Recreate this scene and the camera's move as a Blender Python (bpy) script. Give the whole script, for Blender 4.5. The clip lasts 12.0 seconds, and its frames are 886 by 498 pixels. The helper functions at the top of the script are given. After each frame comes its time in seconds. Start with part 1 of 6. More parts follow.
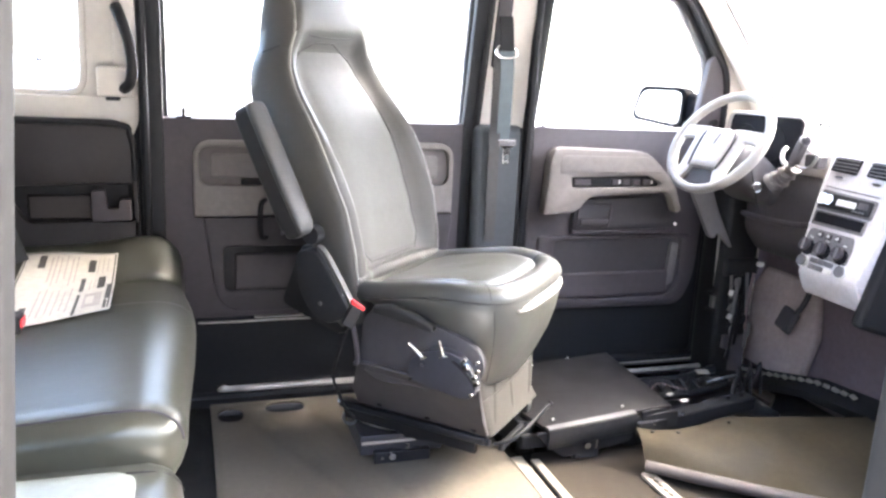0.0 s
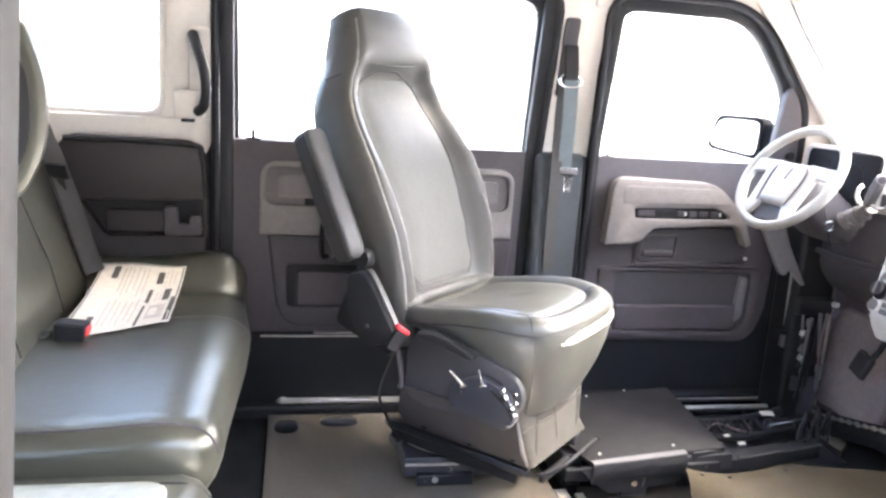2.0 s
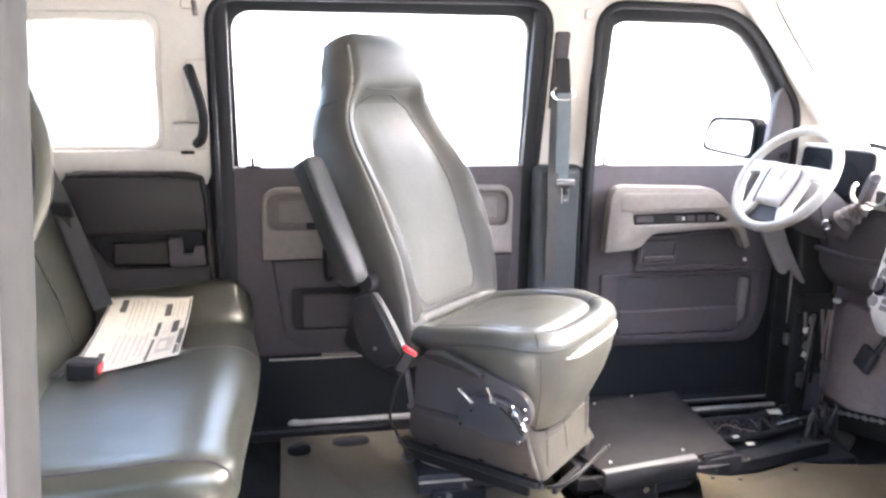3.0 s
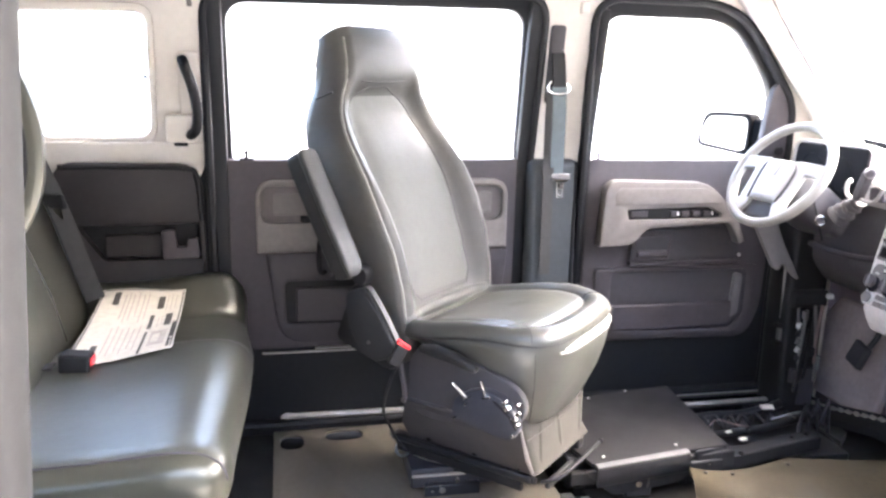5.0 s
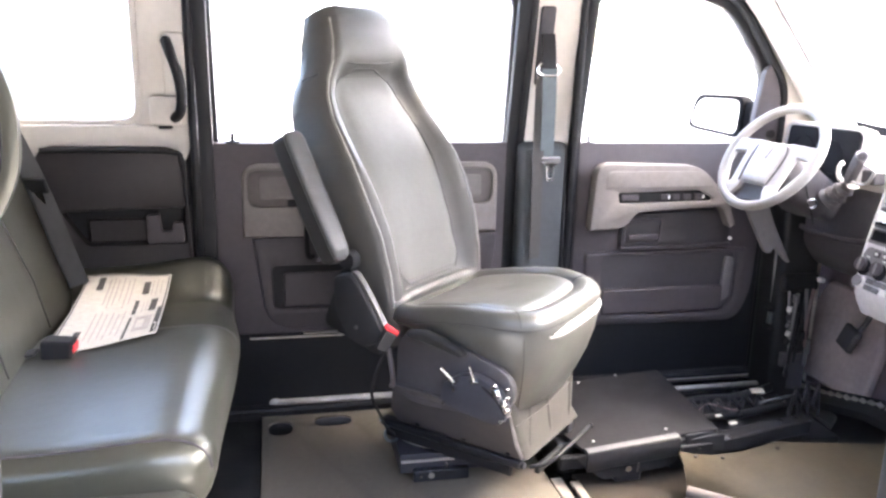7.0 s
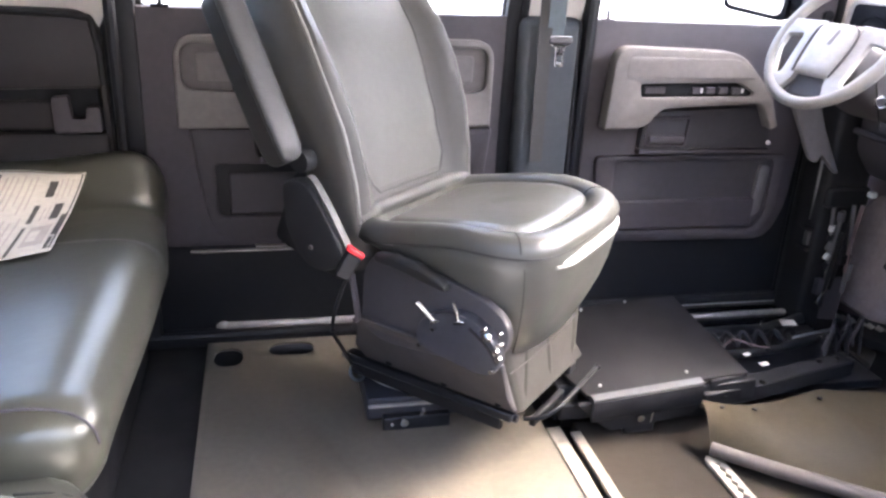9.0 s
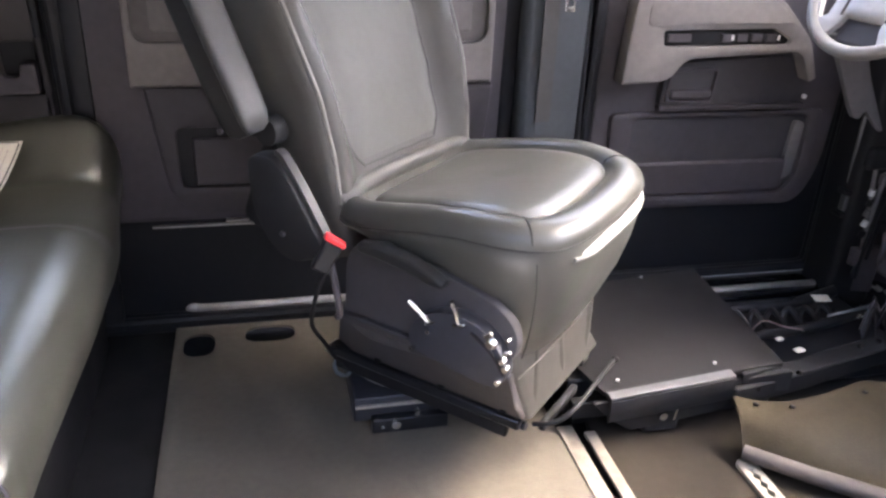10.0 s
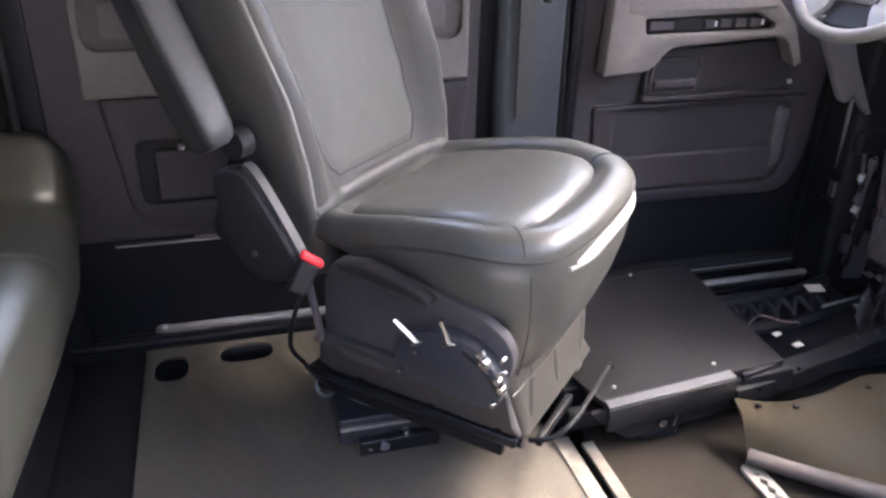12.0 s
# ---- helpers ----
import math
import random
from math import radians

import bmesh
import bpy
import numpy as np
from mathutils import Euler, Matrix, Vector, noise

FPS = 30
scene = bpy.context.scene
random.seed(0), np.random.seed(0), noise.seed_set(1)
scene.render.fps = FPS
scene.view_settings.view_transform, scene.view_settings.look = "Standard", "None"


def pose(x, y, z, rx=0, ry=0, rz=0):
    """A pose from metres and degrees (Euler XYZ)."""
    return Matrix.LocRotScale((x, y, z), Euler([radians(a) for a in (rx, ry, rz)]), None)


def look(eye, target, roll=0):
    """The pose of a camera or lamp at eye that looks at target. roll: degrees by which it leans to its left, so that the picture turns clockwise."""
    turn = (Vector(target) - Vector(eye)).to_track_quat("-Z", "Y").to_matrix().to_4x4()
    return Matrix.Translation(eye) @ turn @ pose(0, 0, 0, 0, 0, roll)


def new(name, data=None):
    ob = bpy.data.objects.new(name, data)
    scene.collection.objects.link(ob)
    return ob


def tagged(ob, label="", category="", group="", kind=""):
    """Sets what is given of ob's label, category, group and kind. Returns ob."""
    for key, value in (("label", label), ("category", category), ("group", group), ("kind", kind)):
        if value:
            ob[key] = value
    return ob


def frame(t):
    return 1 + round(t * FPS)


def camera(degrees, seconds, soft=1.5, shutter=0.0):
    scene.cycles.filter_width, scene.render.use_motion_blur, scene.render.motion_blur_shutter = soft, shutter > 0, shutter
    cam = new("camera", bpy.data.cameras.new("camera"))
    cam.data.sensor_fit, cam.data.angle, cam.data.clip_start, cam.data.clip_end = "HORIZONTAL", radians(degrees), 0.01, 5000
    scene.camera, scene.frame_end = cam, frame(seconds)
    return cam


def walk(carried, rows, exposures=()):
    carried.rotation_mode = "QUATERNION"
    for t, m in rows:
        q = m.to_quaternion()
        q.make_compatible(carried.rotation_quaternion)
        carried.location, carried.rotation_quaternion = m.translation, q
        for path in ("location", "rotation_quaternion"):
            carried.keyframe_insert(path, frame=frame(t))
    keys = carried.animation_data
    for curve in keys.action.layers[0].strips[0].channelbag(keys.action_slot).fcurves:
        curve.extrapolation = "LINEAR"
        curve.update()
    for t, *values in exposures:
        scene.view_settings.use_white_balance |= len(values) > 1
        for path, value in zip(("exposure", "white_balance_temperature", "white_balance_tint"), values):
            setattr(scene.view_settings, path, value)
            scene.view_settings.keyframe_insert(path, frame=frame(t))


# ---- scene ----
cam = camera(58.0, 12.0, soft=2.6)
METRES, EYE, TILT, LEAN, TURN = 8.0, 1.5, 0.0, 0.0, 0.0
PATH = [
    (0, (-0.053, -0.959, 1.086), (0.553, 0.893, 0.634), 2.8),
    (0.5, (-0.052, -0.918, 1.118), (0.621, 0.92, 0.706), 5.2),
    (1, (0.011, -0.945, 1.102), (0.609, 0.905, 0.631), 2.7),
    (1.5, (0.051, -0.985, 1.125), (0.524, 0.91, 0.694), 5.2),
    (2, (0.058, -0.999, 1.139), (0.434, 0.916, 0.702), 3.7),
    (2.5, (0.057, -1.009, 1.176), (0.395, 0.917, 0.756), 0.4),
    (3, (0.052, -1.015, 1.188), (0.424, 0.903, 0.758), 0.8),
    (5, (0.051, -1.009, 1.186), (0.438, 0.902, 0.742), 1.2),
    (5.5, (0.051, -1.01, 1.184), (0.441, 0.902, 0.746), 1.2),
    (6, (0.053, -1.006, 1.172), (0.442, 0.905, 0.729), 0.9),
    (6.5, (0.06, -1.002, 1.179), (0.456, 0.902, 0.711), 1.1),
    (7, (0.068, -0.989, 1.179), (0.471, 0.91, 0.698), 1.2),
    (7.5, (0.11, -0.954, 1.147), (0.473, 0.944, 0.631), 3.2),
    (7.7, (0.127, -0.925, 1.143), (0.453, 0.971, 0.596), 3.4),
    (9.3, (0.206, -0.481, 1.079), (0.643, 1.325, 0.339), 2.8),
    (9.5, (0.23, -0.431, 1.08), (0.593, 1.396, 0.353), 2.2),
    (10, (0.226, -0.312, 1.065), (0.66, 1.439, 0.2), 2.7),
    (10.5, (0.196, -0.23, 1.056), (0.704, 1.48, 0.151), 2.2),
    (11, (0.211, -0.227, 1.055), (0.727, 1.492, 0.172), 2.1),
    (11.5, (0.234, -0.226, 1.055), (0.757, 1.48, 0.151), 1.1),
    (12, (0.232, -0.217, 1.057), (0.726, 1.509, 0.176), 1.1),
]
walk(cam, [(t, look(eye, target, roll)) for t, eye, target, roll in PATH], exposures=[(0.0, 5.10, 7000, 8), (5.0, 5.08, 7050, 10), (7.7, 4.98, 7000, 12), (9.5, 4.52, 6900, 13), (10.5, 4.2, 7200, 13), (12.0, 4.2, 6700, 14)])

# ---- light ----
world = bpy.data.worlds.new("sky")
scene.world = world
world.use_nodes = True
wn = world.node_tree
sky = wn.nodes.new("ShaderNodeTexSky")
sky.sky_type, sky.sun_disc = "NISHITA", False
sky.sun_elevation, sky.sun_rotation = radians(50), radians(82)
sky.dust_density, sky.air_density = 3.0, 0.6
wn.links.new(sky.outputs[0], wn.nodes["Background"].inputs[0])
wn.nodes["Background"].inputs[1].default_value = 0.15
sun = new("sun", bpy.data.lights.new("sun", "SUN"))
sun.data.energy, sun.data.angle, sun.data.color = 0.05, radians(24), (1.0, 0.98, 0.96)
sun.matrix_world = look((0.99, 0.14, 1.19), (0, 0, 0))


# ---- materials ----
def material(name, color, rough=0.5, metal=0.0, grain=0.08, scale=60.0, bump=0.1, bscale=300.0, wear=0.1, wscale=6.0,
             spec=0.5, coat=0.0, wrinkle=0.0, kind="noise", dist=0.002):
    m = bpy.data.materials.new(name)
    m.use_nodes = True
    t = m.node_tree
    p = t.nodes["Principled BSDF"]
    p.inputs["Metallic"].default_value = metal
    p.inputs["Specular IOR Level"].default_value = spec
    p.inputs["Coat Weight"].default_value = coat
    co = t.nodes.new("ShaderNodeTexCoord")

    def noise_tex(s, detail=4.0):
        n = t.nodes.new("ShaderNodeTexNoise")
        n.inputs["Scale"].default_value, n.inputs["Detail"].default_value = s, detail
        t.links.new(co.outputs["Object"], n.inputs["Vector"])
        return n

    def ramp(fac, lo, hi, a=0.3, b=0.7):
        r = t.nodes.new("ShaderNodeMapRange")
        r.inputs[1].default_value, r.inputs[2].default_value = a, b
        r.inputs[3].default_value, r.inputs[4].default_value = lo, hi
        t.links.new(fac, r.inputs[0])
        return r.outputs[0]

    fine, broad = noise_tex(scale), noise_tex(wscale, 6.0)
    mul = t.nodes.new("ShaderNodeMath")
    mul.operation = "MULTIPLY"
    t.links.new(ramp(fine.outputs[0], 1 - grain, 1 + grain), mul.inputs[0])
    t.links.new(ramp(broad.outputs[0], 1 - wear, 1 + wear), mul.inputs[1])
    mix = t.nodes.new("ShaderNodeVectorMath")
    mix.operation = "SCALE"
    mix.inputs[0].default_value = color
    t.links.new(mul.outputs[0], mix.inputs["Scale"])
    t.links.new(mix.outputs[0], p.inputs["Base Color"])
    t.links.new(ramp(broad.outputs[0], max(0.02, rough * (1 - 1.2 * wear)), min(1.0, rough * (1 + 1.2 * wear))), p.inputs["Roughness"])
    if bump:
        b = t.nodes.new("ShaderNodeBump")
        b.inputs["Strength"].default_value, b.inputs["Distance"].default_value = bump, dist
        if kind == "cells":
            v = t.nodes.new("ShaderNodeTexVoronoi")
            v.inputs["Scale"].default_value = bscale
            t.links.new(co.outputs["Object"], v.inputs["Vector"])
            t.links.new(v.outputs["Distance"], b.inputs["Height"])
        else:
            t.links.new(noise_tex(bscale, 2.0).outputs[0], b.inputs["Height"])
        if wrinkle:
            w = t.nodes.new("ShaderNodeBump")
            w.inputs["Strength"].default_value, w.inputs["Distance"].default_value = wrinkle, 0.012
            t.links.new(noise_tex(11.0, 5.0).outputs[0], w.inputs["Height"])
            t.links.new(w.outputs[0], b.inputs["Normal"])
        t.links.new(b.outputs[0], p.inputs["Normal"])
    return m


LEATHER = material("grey_leather", (0.056, 0.056, 0.049), 0.34, spec=0.65, wrinkle=0.12, bump=0.12, bscale=900, dist=0.0006, wear=0.03, wscale=2.5, grain=0.04)
BENCH = material("bench_leather", (0.037, 0.037, 0.029), 0.29, spec=0.85, wrinkle=0.12, bump=0.12, bscale=900, dist=0.0006, wear=0.03, wscale=2.5, grain=0.04)
BENCH.node_tree.nodes["Principled BSDF"].inputs["Specular Tint"].default_value = (1.0, 0.99, 0.86, 1.0)   # yellowed gloss, cancels the sky's blue in the bench highlights
PIPING = material("seat_stitching", (0.026, 0.025, 0.023), 0.5, bump=0)
TRIM = material("dark_grey_trim", (0.054, 0.047, 0.053), 0.6, bump=0.3, bscale=500, wear=0.08)
# the dark grey trim again, darkened for the shade low on the rear door
TRIMSHADE = material("shaded_grey_trim", (0.045, 0.039, 0.044), 0.6, bump=0.3, bscale=500, wear=0.08)
TRIM_LOW = material("blue_grey_trim", (0.048, 0.056, 0.063), 0.6, bump=0.3, bscale=500)
TAUPE = material("taupe_trim", (0.168, 0.154, 0.144), 0.6, bump=0.25, bscale=500, wear=0.06)
CREAM = material("cream_trim", (0.60, 0.57, 0.52), 0.6, bump=0.2, bscale=450, wear=0.04, grain=0.03)
RUBBER = material("black_rubber", (0.011, 0.012, 0.015), 0.55, bump=0.1, spec=0.3)
PAINT = material("black_paint", (0.008, 0.008, 0.01), 0.18, bump=0, coat=0.6)
VINYL = material("floor_vinyl", (0.122, 0.108, 0.085), 0.55, bump=0.35, bscale=260, wear=0.2, wscale=3)
VINYLF = material("brown_front_vinyl", (0.028, 0.023, 0.018), 0.8, spec=0.2, bump=0.35, bscale=260, wear=0.22, wscale=4)
MATTAN = material("tan_mat", (0.046, 0.036, 0.021), 0.75, spec=0.2, bump=0.3, bscale=240, wear=0.3, wscale=5)
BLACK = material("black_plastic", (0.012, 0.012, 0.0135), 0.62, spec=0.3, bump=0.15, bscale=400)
STEEL = material("black_steel", (0.02, 0.021, 0.025), 0.32, metal=0.3, bump=0.05, bscale=200)
ALU = material("worn_aluminium", (0.50, 0.48, 0.45), 0.38, metal=0.7, bump=0.15, bscale=160, wear=0.2, wscale=20)
CHROME = material("zinc_plated", (0.75, 0.75, 0.74), 0.22, metal=1.0, bump=0)
SILVER = material("silver_plastic", (0.58, 0.56, 0.57), 0.45, metal=0.1, bump=0.1)
DASH = material("light_dash_pad", (0.42, 0.40, 0.38), 0.6, bump=0.25, bscale=400)
WHEELM = material("wheel_leather", (0.25, 0.238, 0.22), 0.42, bump=0.2, bscale=400)
RED = material("red_button", (0.75, 0.02, 0.03), 0.4, bump=0)
PAPER = material("printed_paper", (0.56, 0.52, 0.45), 0.7, bump=0.05, wear=0.05)
INK = material("dark_ink", (0.06, 0.055, 0.05), 0.7, bump=0)
PALEINK = material("pale_ink", (0.42, 0.37, 0.33), 0.7, bump=0)
WEBBING = material("belt_webbing", (0.10, 0.125, 0.135), 0.75, bump=0.4, bscale=900)
WEBDARK = material("dark_webbing", (0.058, 0.057, 0.056), 0.75, bump=0.4, bscale=900)
CARPET = material("footwell_carpet", (0.38, 0.32, 0.31), 0.9, bump=0.6, bscale=500, wear=0.2)
DARKCARPET = material("black_carpet", (0.006, 0.0055, 0.006), 0.95, bump=0.6, bscale=500, wear=0.2)
CONCRETE = material("pale_concrete", (0.55, 0.54, 0.52), 0.85, bump=0.3, bscale=8, scale=3, wear=0.12, wscale=0.3, dist=0.01)
MIRRIM = material("mirror_shell", (0.007, 0.007, 0.008), 0.9, spec=0.1, bump=0)
MIRROR = material("mirror_glass", (0.74, 0.74, 0.73), 0.16, metal=1.0, bump=0, grain=0, wear=0)

BACKM = material("back_leather", (0.056, 0.055, 0.050), 0.46, spec=0.5, wrinkle=0.12, bump=0.12, bscale=900, dist=0.0006, wear=0.05, wscale=2.5, grain=0.04)
PANEL = material("pale_grey_leather", (0.090, 0.091, 0.082), 0.58, spec=0.45, wrinkle=0.12, bump=0.12, bscale=900, dist=0.0006, wear=0.03, wscale=2.5, grain=0.04)
PIPEL = material("pale_piping", (0.22, 0.215, 0.20), 0.3, bump=0)
SKIRTM = material("grey_cover", (0.044, 0.042, 0.038), 0.62, bump=0.2, bscale=300, wear=0.12)
PLATEM = material("blue_black_plate", (0.040, 0.042, 0.052), 0.42, metal=0.2, bump=0.1, bscale=200)
SHIELDM = material("blue_black_moulding", (0.040, 0.038, 0.042), 0.66, bump=0.2, bscale=300, wear=0.12)
# paler than the armrest vinyl, to hold window light on front faces
ARMPAD = material("lit_armrest_grey", (0.044, 0.044, 0.044), 0.45, spec=0.4, bump=0.2, bscale=400)
FOAM = material("white_foam", (0.82, 0.82, 0.80), 0.7, bump=0.1)
CLUSTERM = material("black_cluster", (0.010, 0.010, 0.013), 0.65, bump=0, spec=0.08)
ARMM = material("armrest_vinyl", (0.018, 0.018, 0.018), 0.55, spec=0.3, bump=0.2, bscale=400)
CLIPM = material("bluish_metal", (0.35, 0.42, 0.5), 0.3, metal=1.0, bump=0)
ENDM = material("pale_seat_panel", (0.22, 0.235, 0.21), 0.35, bump=0.1, bscale=300)
STEPM = material("matt_step_metal", (0.014, 0.0135, 0.0145), 0.5, spec=0.25, bump=0.25, bscale=350, wear=0.2, wscale=5)
NOSEM = material("grey_bent_steel", (0.035, 0.035, 0.038), 0.5, metal=0.6, bump=0.1, bscale=200)
TRACKM = material("floor_track_metal", (0.36, 0.33, 0.28), 0.45, metal=0.35, bump=0.3, bscale=140, wear=0.25, wscale=25)
MATLIP = material("pale_mat_edge", (0.095, 0.080, 0.072), 0.55, bump=0.2)
HUBM = material("wheel_pad", (0.38, 0.37, 0.36), 0.4, bump=0.15, bscale=400)
COLM = material("column_plastic", (0.062, 0.057, 0.061), 0.5, bump=0.2, bscale=400)
WIREM = material("pinkish_wire", (0.16, 0.11, 0.11), 0.5, bump=0)
ZINCD = material("dull_zinc", (0.20, 0.20, 0.205), 0.45, metal=0.8, bump=0.2, bscale=120)
CARGLASS = material("car_glass", (0.10, 0.12, 0.15), 0.08, bump=0)
CARPAINT = material("silver_car_paint", (0.62, 0.63, 0.65), 0.3, bump=0, coat=0.5)
ENDCAPM = material("grey_end_cap", (0.15, 0.145, 0.15), 0.55, bump=0.2, bscale=400)
TOEM = material("plum_felt", (0.14, 0.112, 0.125), 0.9, bump=0.5, bscale=400)
WALLM = material("grey_wall_plaster", (0.16, 0.155, 0.15), 0.9, bump=0.5, bscale=30, scale=8, wear=0.15, wscale=0.6)
SEAL = material("grey_rubber_seal", (0.024, 0.023, 0.022), 0.75, spec=0.3, bump=0.2, bscale=300, wear=0.12)
PADM = material("taupe_pad", (0.140, 0.127, 0.124), 0.6, bump=0.25, bscale=500)
NICHEM = material("taupe_shade", (0.105, 0.096, 0.092), 0.65, bump=0.25, bscale=500)
# charcoal parts, and painted shade in the driver door's recess and pocket
RECESSM = material("charcoal_trim_and_shade", (0.044, 0.041, 0.046), 0.6, bump=0.25, bscale=500)
TRIMLIGHT = material("mid_grey_trim", (0.12, 0.115, 0.12), 0.6, bump=0.25, bscale=500)
PALEMARK = material("pale_marking", (0.6, 0.6, 0.58), 0.6, bump=0)
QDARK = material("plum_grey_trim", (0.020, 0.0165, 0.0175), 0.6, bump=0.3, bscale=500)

GLASS = bpy.data.materials.new("window_glass")
GLASS.use_nodes = True
_p = GLASS.node_tree.nodes["Principled BSDF"]
_p.inputs["Transmission Weight"].default_value, _p.inputs["Roughness"].default_value, _p.inputs["IOR"].default_value = 1.0, 0.0, 1.05
_p.inputs["Base Color"].default_value = (0.97, 0.98, 0.98, 1)


# ---- building helpers ----
def part(name, bm, mat, parent=None, label="", smooth=True, bevel=0.0, at=None):
    me = bpy.data.meshes.new(name)
    bm.normal_update()
    bm.to_mesh(me)
    bm.free()
    me.materials.append(mat)
    if smooth:
        me.polygons.foreach_set("use_smooth", [True] * len(me.polygons))
        me.set_sharp_from_angle(angle=radians(38))
    ob = new(name, me)
    if parent is not None:
        ob.parent = parent
    if at is not None:
        ob.matrix_local = at
    if bevel:
        b = ob.modifiers.new("bevel", "BEVEL")
        b.width, b.segments, b.limit_method, b.angle_limit = bevel, 2, "ANGLE", radians(40)
        b.harden_normals = False
    if label:
        ob["label"] = label
    return ob


def thing(name, label, category, group="", kind="", at=None):
    ob = new(name)
    ob.empty_display_size = 0.05
    if at is not None:
        ob.matrix_world = at
    return tagged(ob, label, category, group, kind)


def box(x0, x1, y0, y1, z0, z1, bm=None):
    bm = bm or bmesh.new()
    v = [bm.verts.new((x, y, z)) for x in (x0, x1) for y in (y0, y1) for z in (z0, z1)]
    for f in ((0, 1, 3, 2), (4, 6, 7, 5), (0, 4, 5, 1), (2, 3, 7, 6), (0, 2, 6, 4), (1, 5, 7, 3)):
        bm.faces.new([v[i] for i in f])
    return bm


def loft(rings, closed=True, caps=True, bm=None):
    bm = bm or bmesh.new()
    rows = [[bm.verts.new(p) for p in ring] for ring in rings]
    n = len(rows[0])
    for a, b in zip(rows, rows[1:]):
        for i in range(n if closed else n - 1):
            j = (i + 1) % n
            bm.faces.new((a[i], a[j], b[j], b[i]))
    if caps and closed:
        bm.faces.new(rows[0][::-1])
        bm.faces.new(rows[-1])
    bmesh.ops.recalc_face_normals(bm, faces=bm.faces[:])
    return bm


def smoothed(points, n=6, loop=False):
    """Points of a smooth line through the given ones."""
    p = [Vector(q) for q in points]
    out = []
    m = len(p)
    for i in range(m if loop else m - 1):
        a, b, c, d = (p[(i + k) % m] if loop else p[min(max(i + k, 0), m - 1)] for k in (-1, 0, 1, 2))
        for s in range(n):
            t = s / n
            out.append(0.5 * (2 * b + (c - a) * t + (2 * a - 5 * b + 4 * c - d) * t * t + (3 * b - a - 3 * c + d) * t ** 3))
    return out if loop else out + [p[-1]]


def sweep(points, half, loop=False, up=(0, 0, 1), sides=10, flat=None, bm=None):
    """A rod along points. half: its radius; flat: the half thickness across up, for a strap."""
    p = [Vector(q) for q in points]
    rings = []
    for i, q in enumerate(p):
        a, b = (p[i - 1], p[(i + 1) % len(p)]) if loop else (p[max(i - 1, 0)], p[min(i + 1, len(p) - 1)])
        d = (b - a).normalized()
        side = d.cross(Vector(up))
        side = side.normalized() if side.length > 1e-4 else Vector((1, 0, 0))
        top = side.cross(d).normalized()
        if flat is None:
            rings.append([q + half * (math.cos(k) * side + math.sin(k) * top) for k in (2 * math.pi * s / sides for s in range(sides))])
        else:
            rings.append([q + sx * half * side + sz * flat * top for sx, sz in ((-1, -1), (1, -1), (1, 1), (-1, 1))])
    if loop:
        rings.append(rings[0])
    bm = loft(rings, caps=not loop, bm=bm)
    if loop:
        bmesh.ops.remove_doubles(bm, verts=bm.verts[:], dist=1e-6)
    return bm


def rounded(pts, r, n=5):
    """An outline with rounded corners; r: one radius or one for each corner."""
    out = []
    m = len(pts)
    for i in range(m):
        p, a, b = (Vector(pts[(i + k) % m]) for k in (0, -1, 1))
        ri = r[i] if isinstance(r, (list, tuple)) else r
        u, v = (a - p), (b - p)
        ri = min(ri, 0.48 * u.length, 0.48 * v.length)
        s, e = p + u.normalized() * ri, p + v.normalized() * ri
        for k in range(n + 1):
            t = k / n
            out.append(tuple((1 - t) ** 2 * s + 2 * t * (1 - t) * p + t * t * e))
    return out


def rect(x0, x1, z0, z1, r=0.0, n=5):
    return rounded([(x0, z0), (x1, z0), (x1, z1), (x0, z1)], r, n) if r else [(x0, z0), (x1, z0), (x1, z1), (x0, z1)]


def plate(outline, holes=(), depth=0.02, edge=0.0):
    """A board of that depth with holes right through; it lies in x and z, its front at y = 0 and its back at y = depth."""
    cu = bpy.data.curves.new("outline", "CURVE")
    cu.dimensions, cu.fill_mode, cu.extrude = "2D", "BOTH", depth / 2 - edge
    cu.bevel_depth, cu.bevel_resolution, cu.offset = edge, 1, -edge
    for line in (outline, *holes):
        s = cu.splines.new("POLY")
        s.points.add(len(line) - 1)
        for p, (x, z) in zip(s.points, line):
            p.co = (x, z, 0, 1)
        s.use_cyclic_u = True
    ob = bpy.data.objects.new("outline", cu)
    scene.collection.objects.link(ob)
    me = bpy.data.meshes.new_from_object(ob.evaluated_get(bpy.context.evaluated_depsgraph_get()))
    bm = bmesh.new()
    bm.from_mesh(me)
    bpy.data.objects.remove(ob)
    bpy.data.curves.remove(cu)
    bpy.data.meshes.remove(me)
    bmesh.ops.remove_doubles(bm, verts=bm.verts[:], dist=1e-5)
    for v in bm.verts:
        v.co = (v.co.x, depth / 2 - v.co.z, v.co.y)
    bmesh.ops.recalc_face_normals(bm, faces=bm.faces[:])
    return bm


def moved(bm, fn):
    for v in bm.verts:
        v.co = fn(v.co)
    return bm


def turned(bm, m):
    bmesh.ops.transform(bm, matrix=m, verts=bm.verts[:])
    return bm


BELT, LEAN_IN = 0.9, 0.17


def wall_at(bm, y):
    """Stands a board on the far side: upright below the belt line, leaning in above it."""
    return moved(bm, lambda c: Vector((c.x, c.y + y - LEAN_IN * max(0.0, c.z - BELT), c.z)))


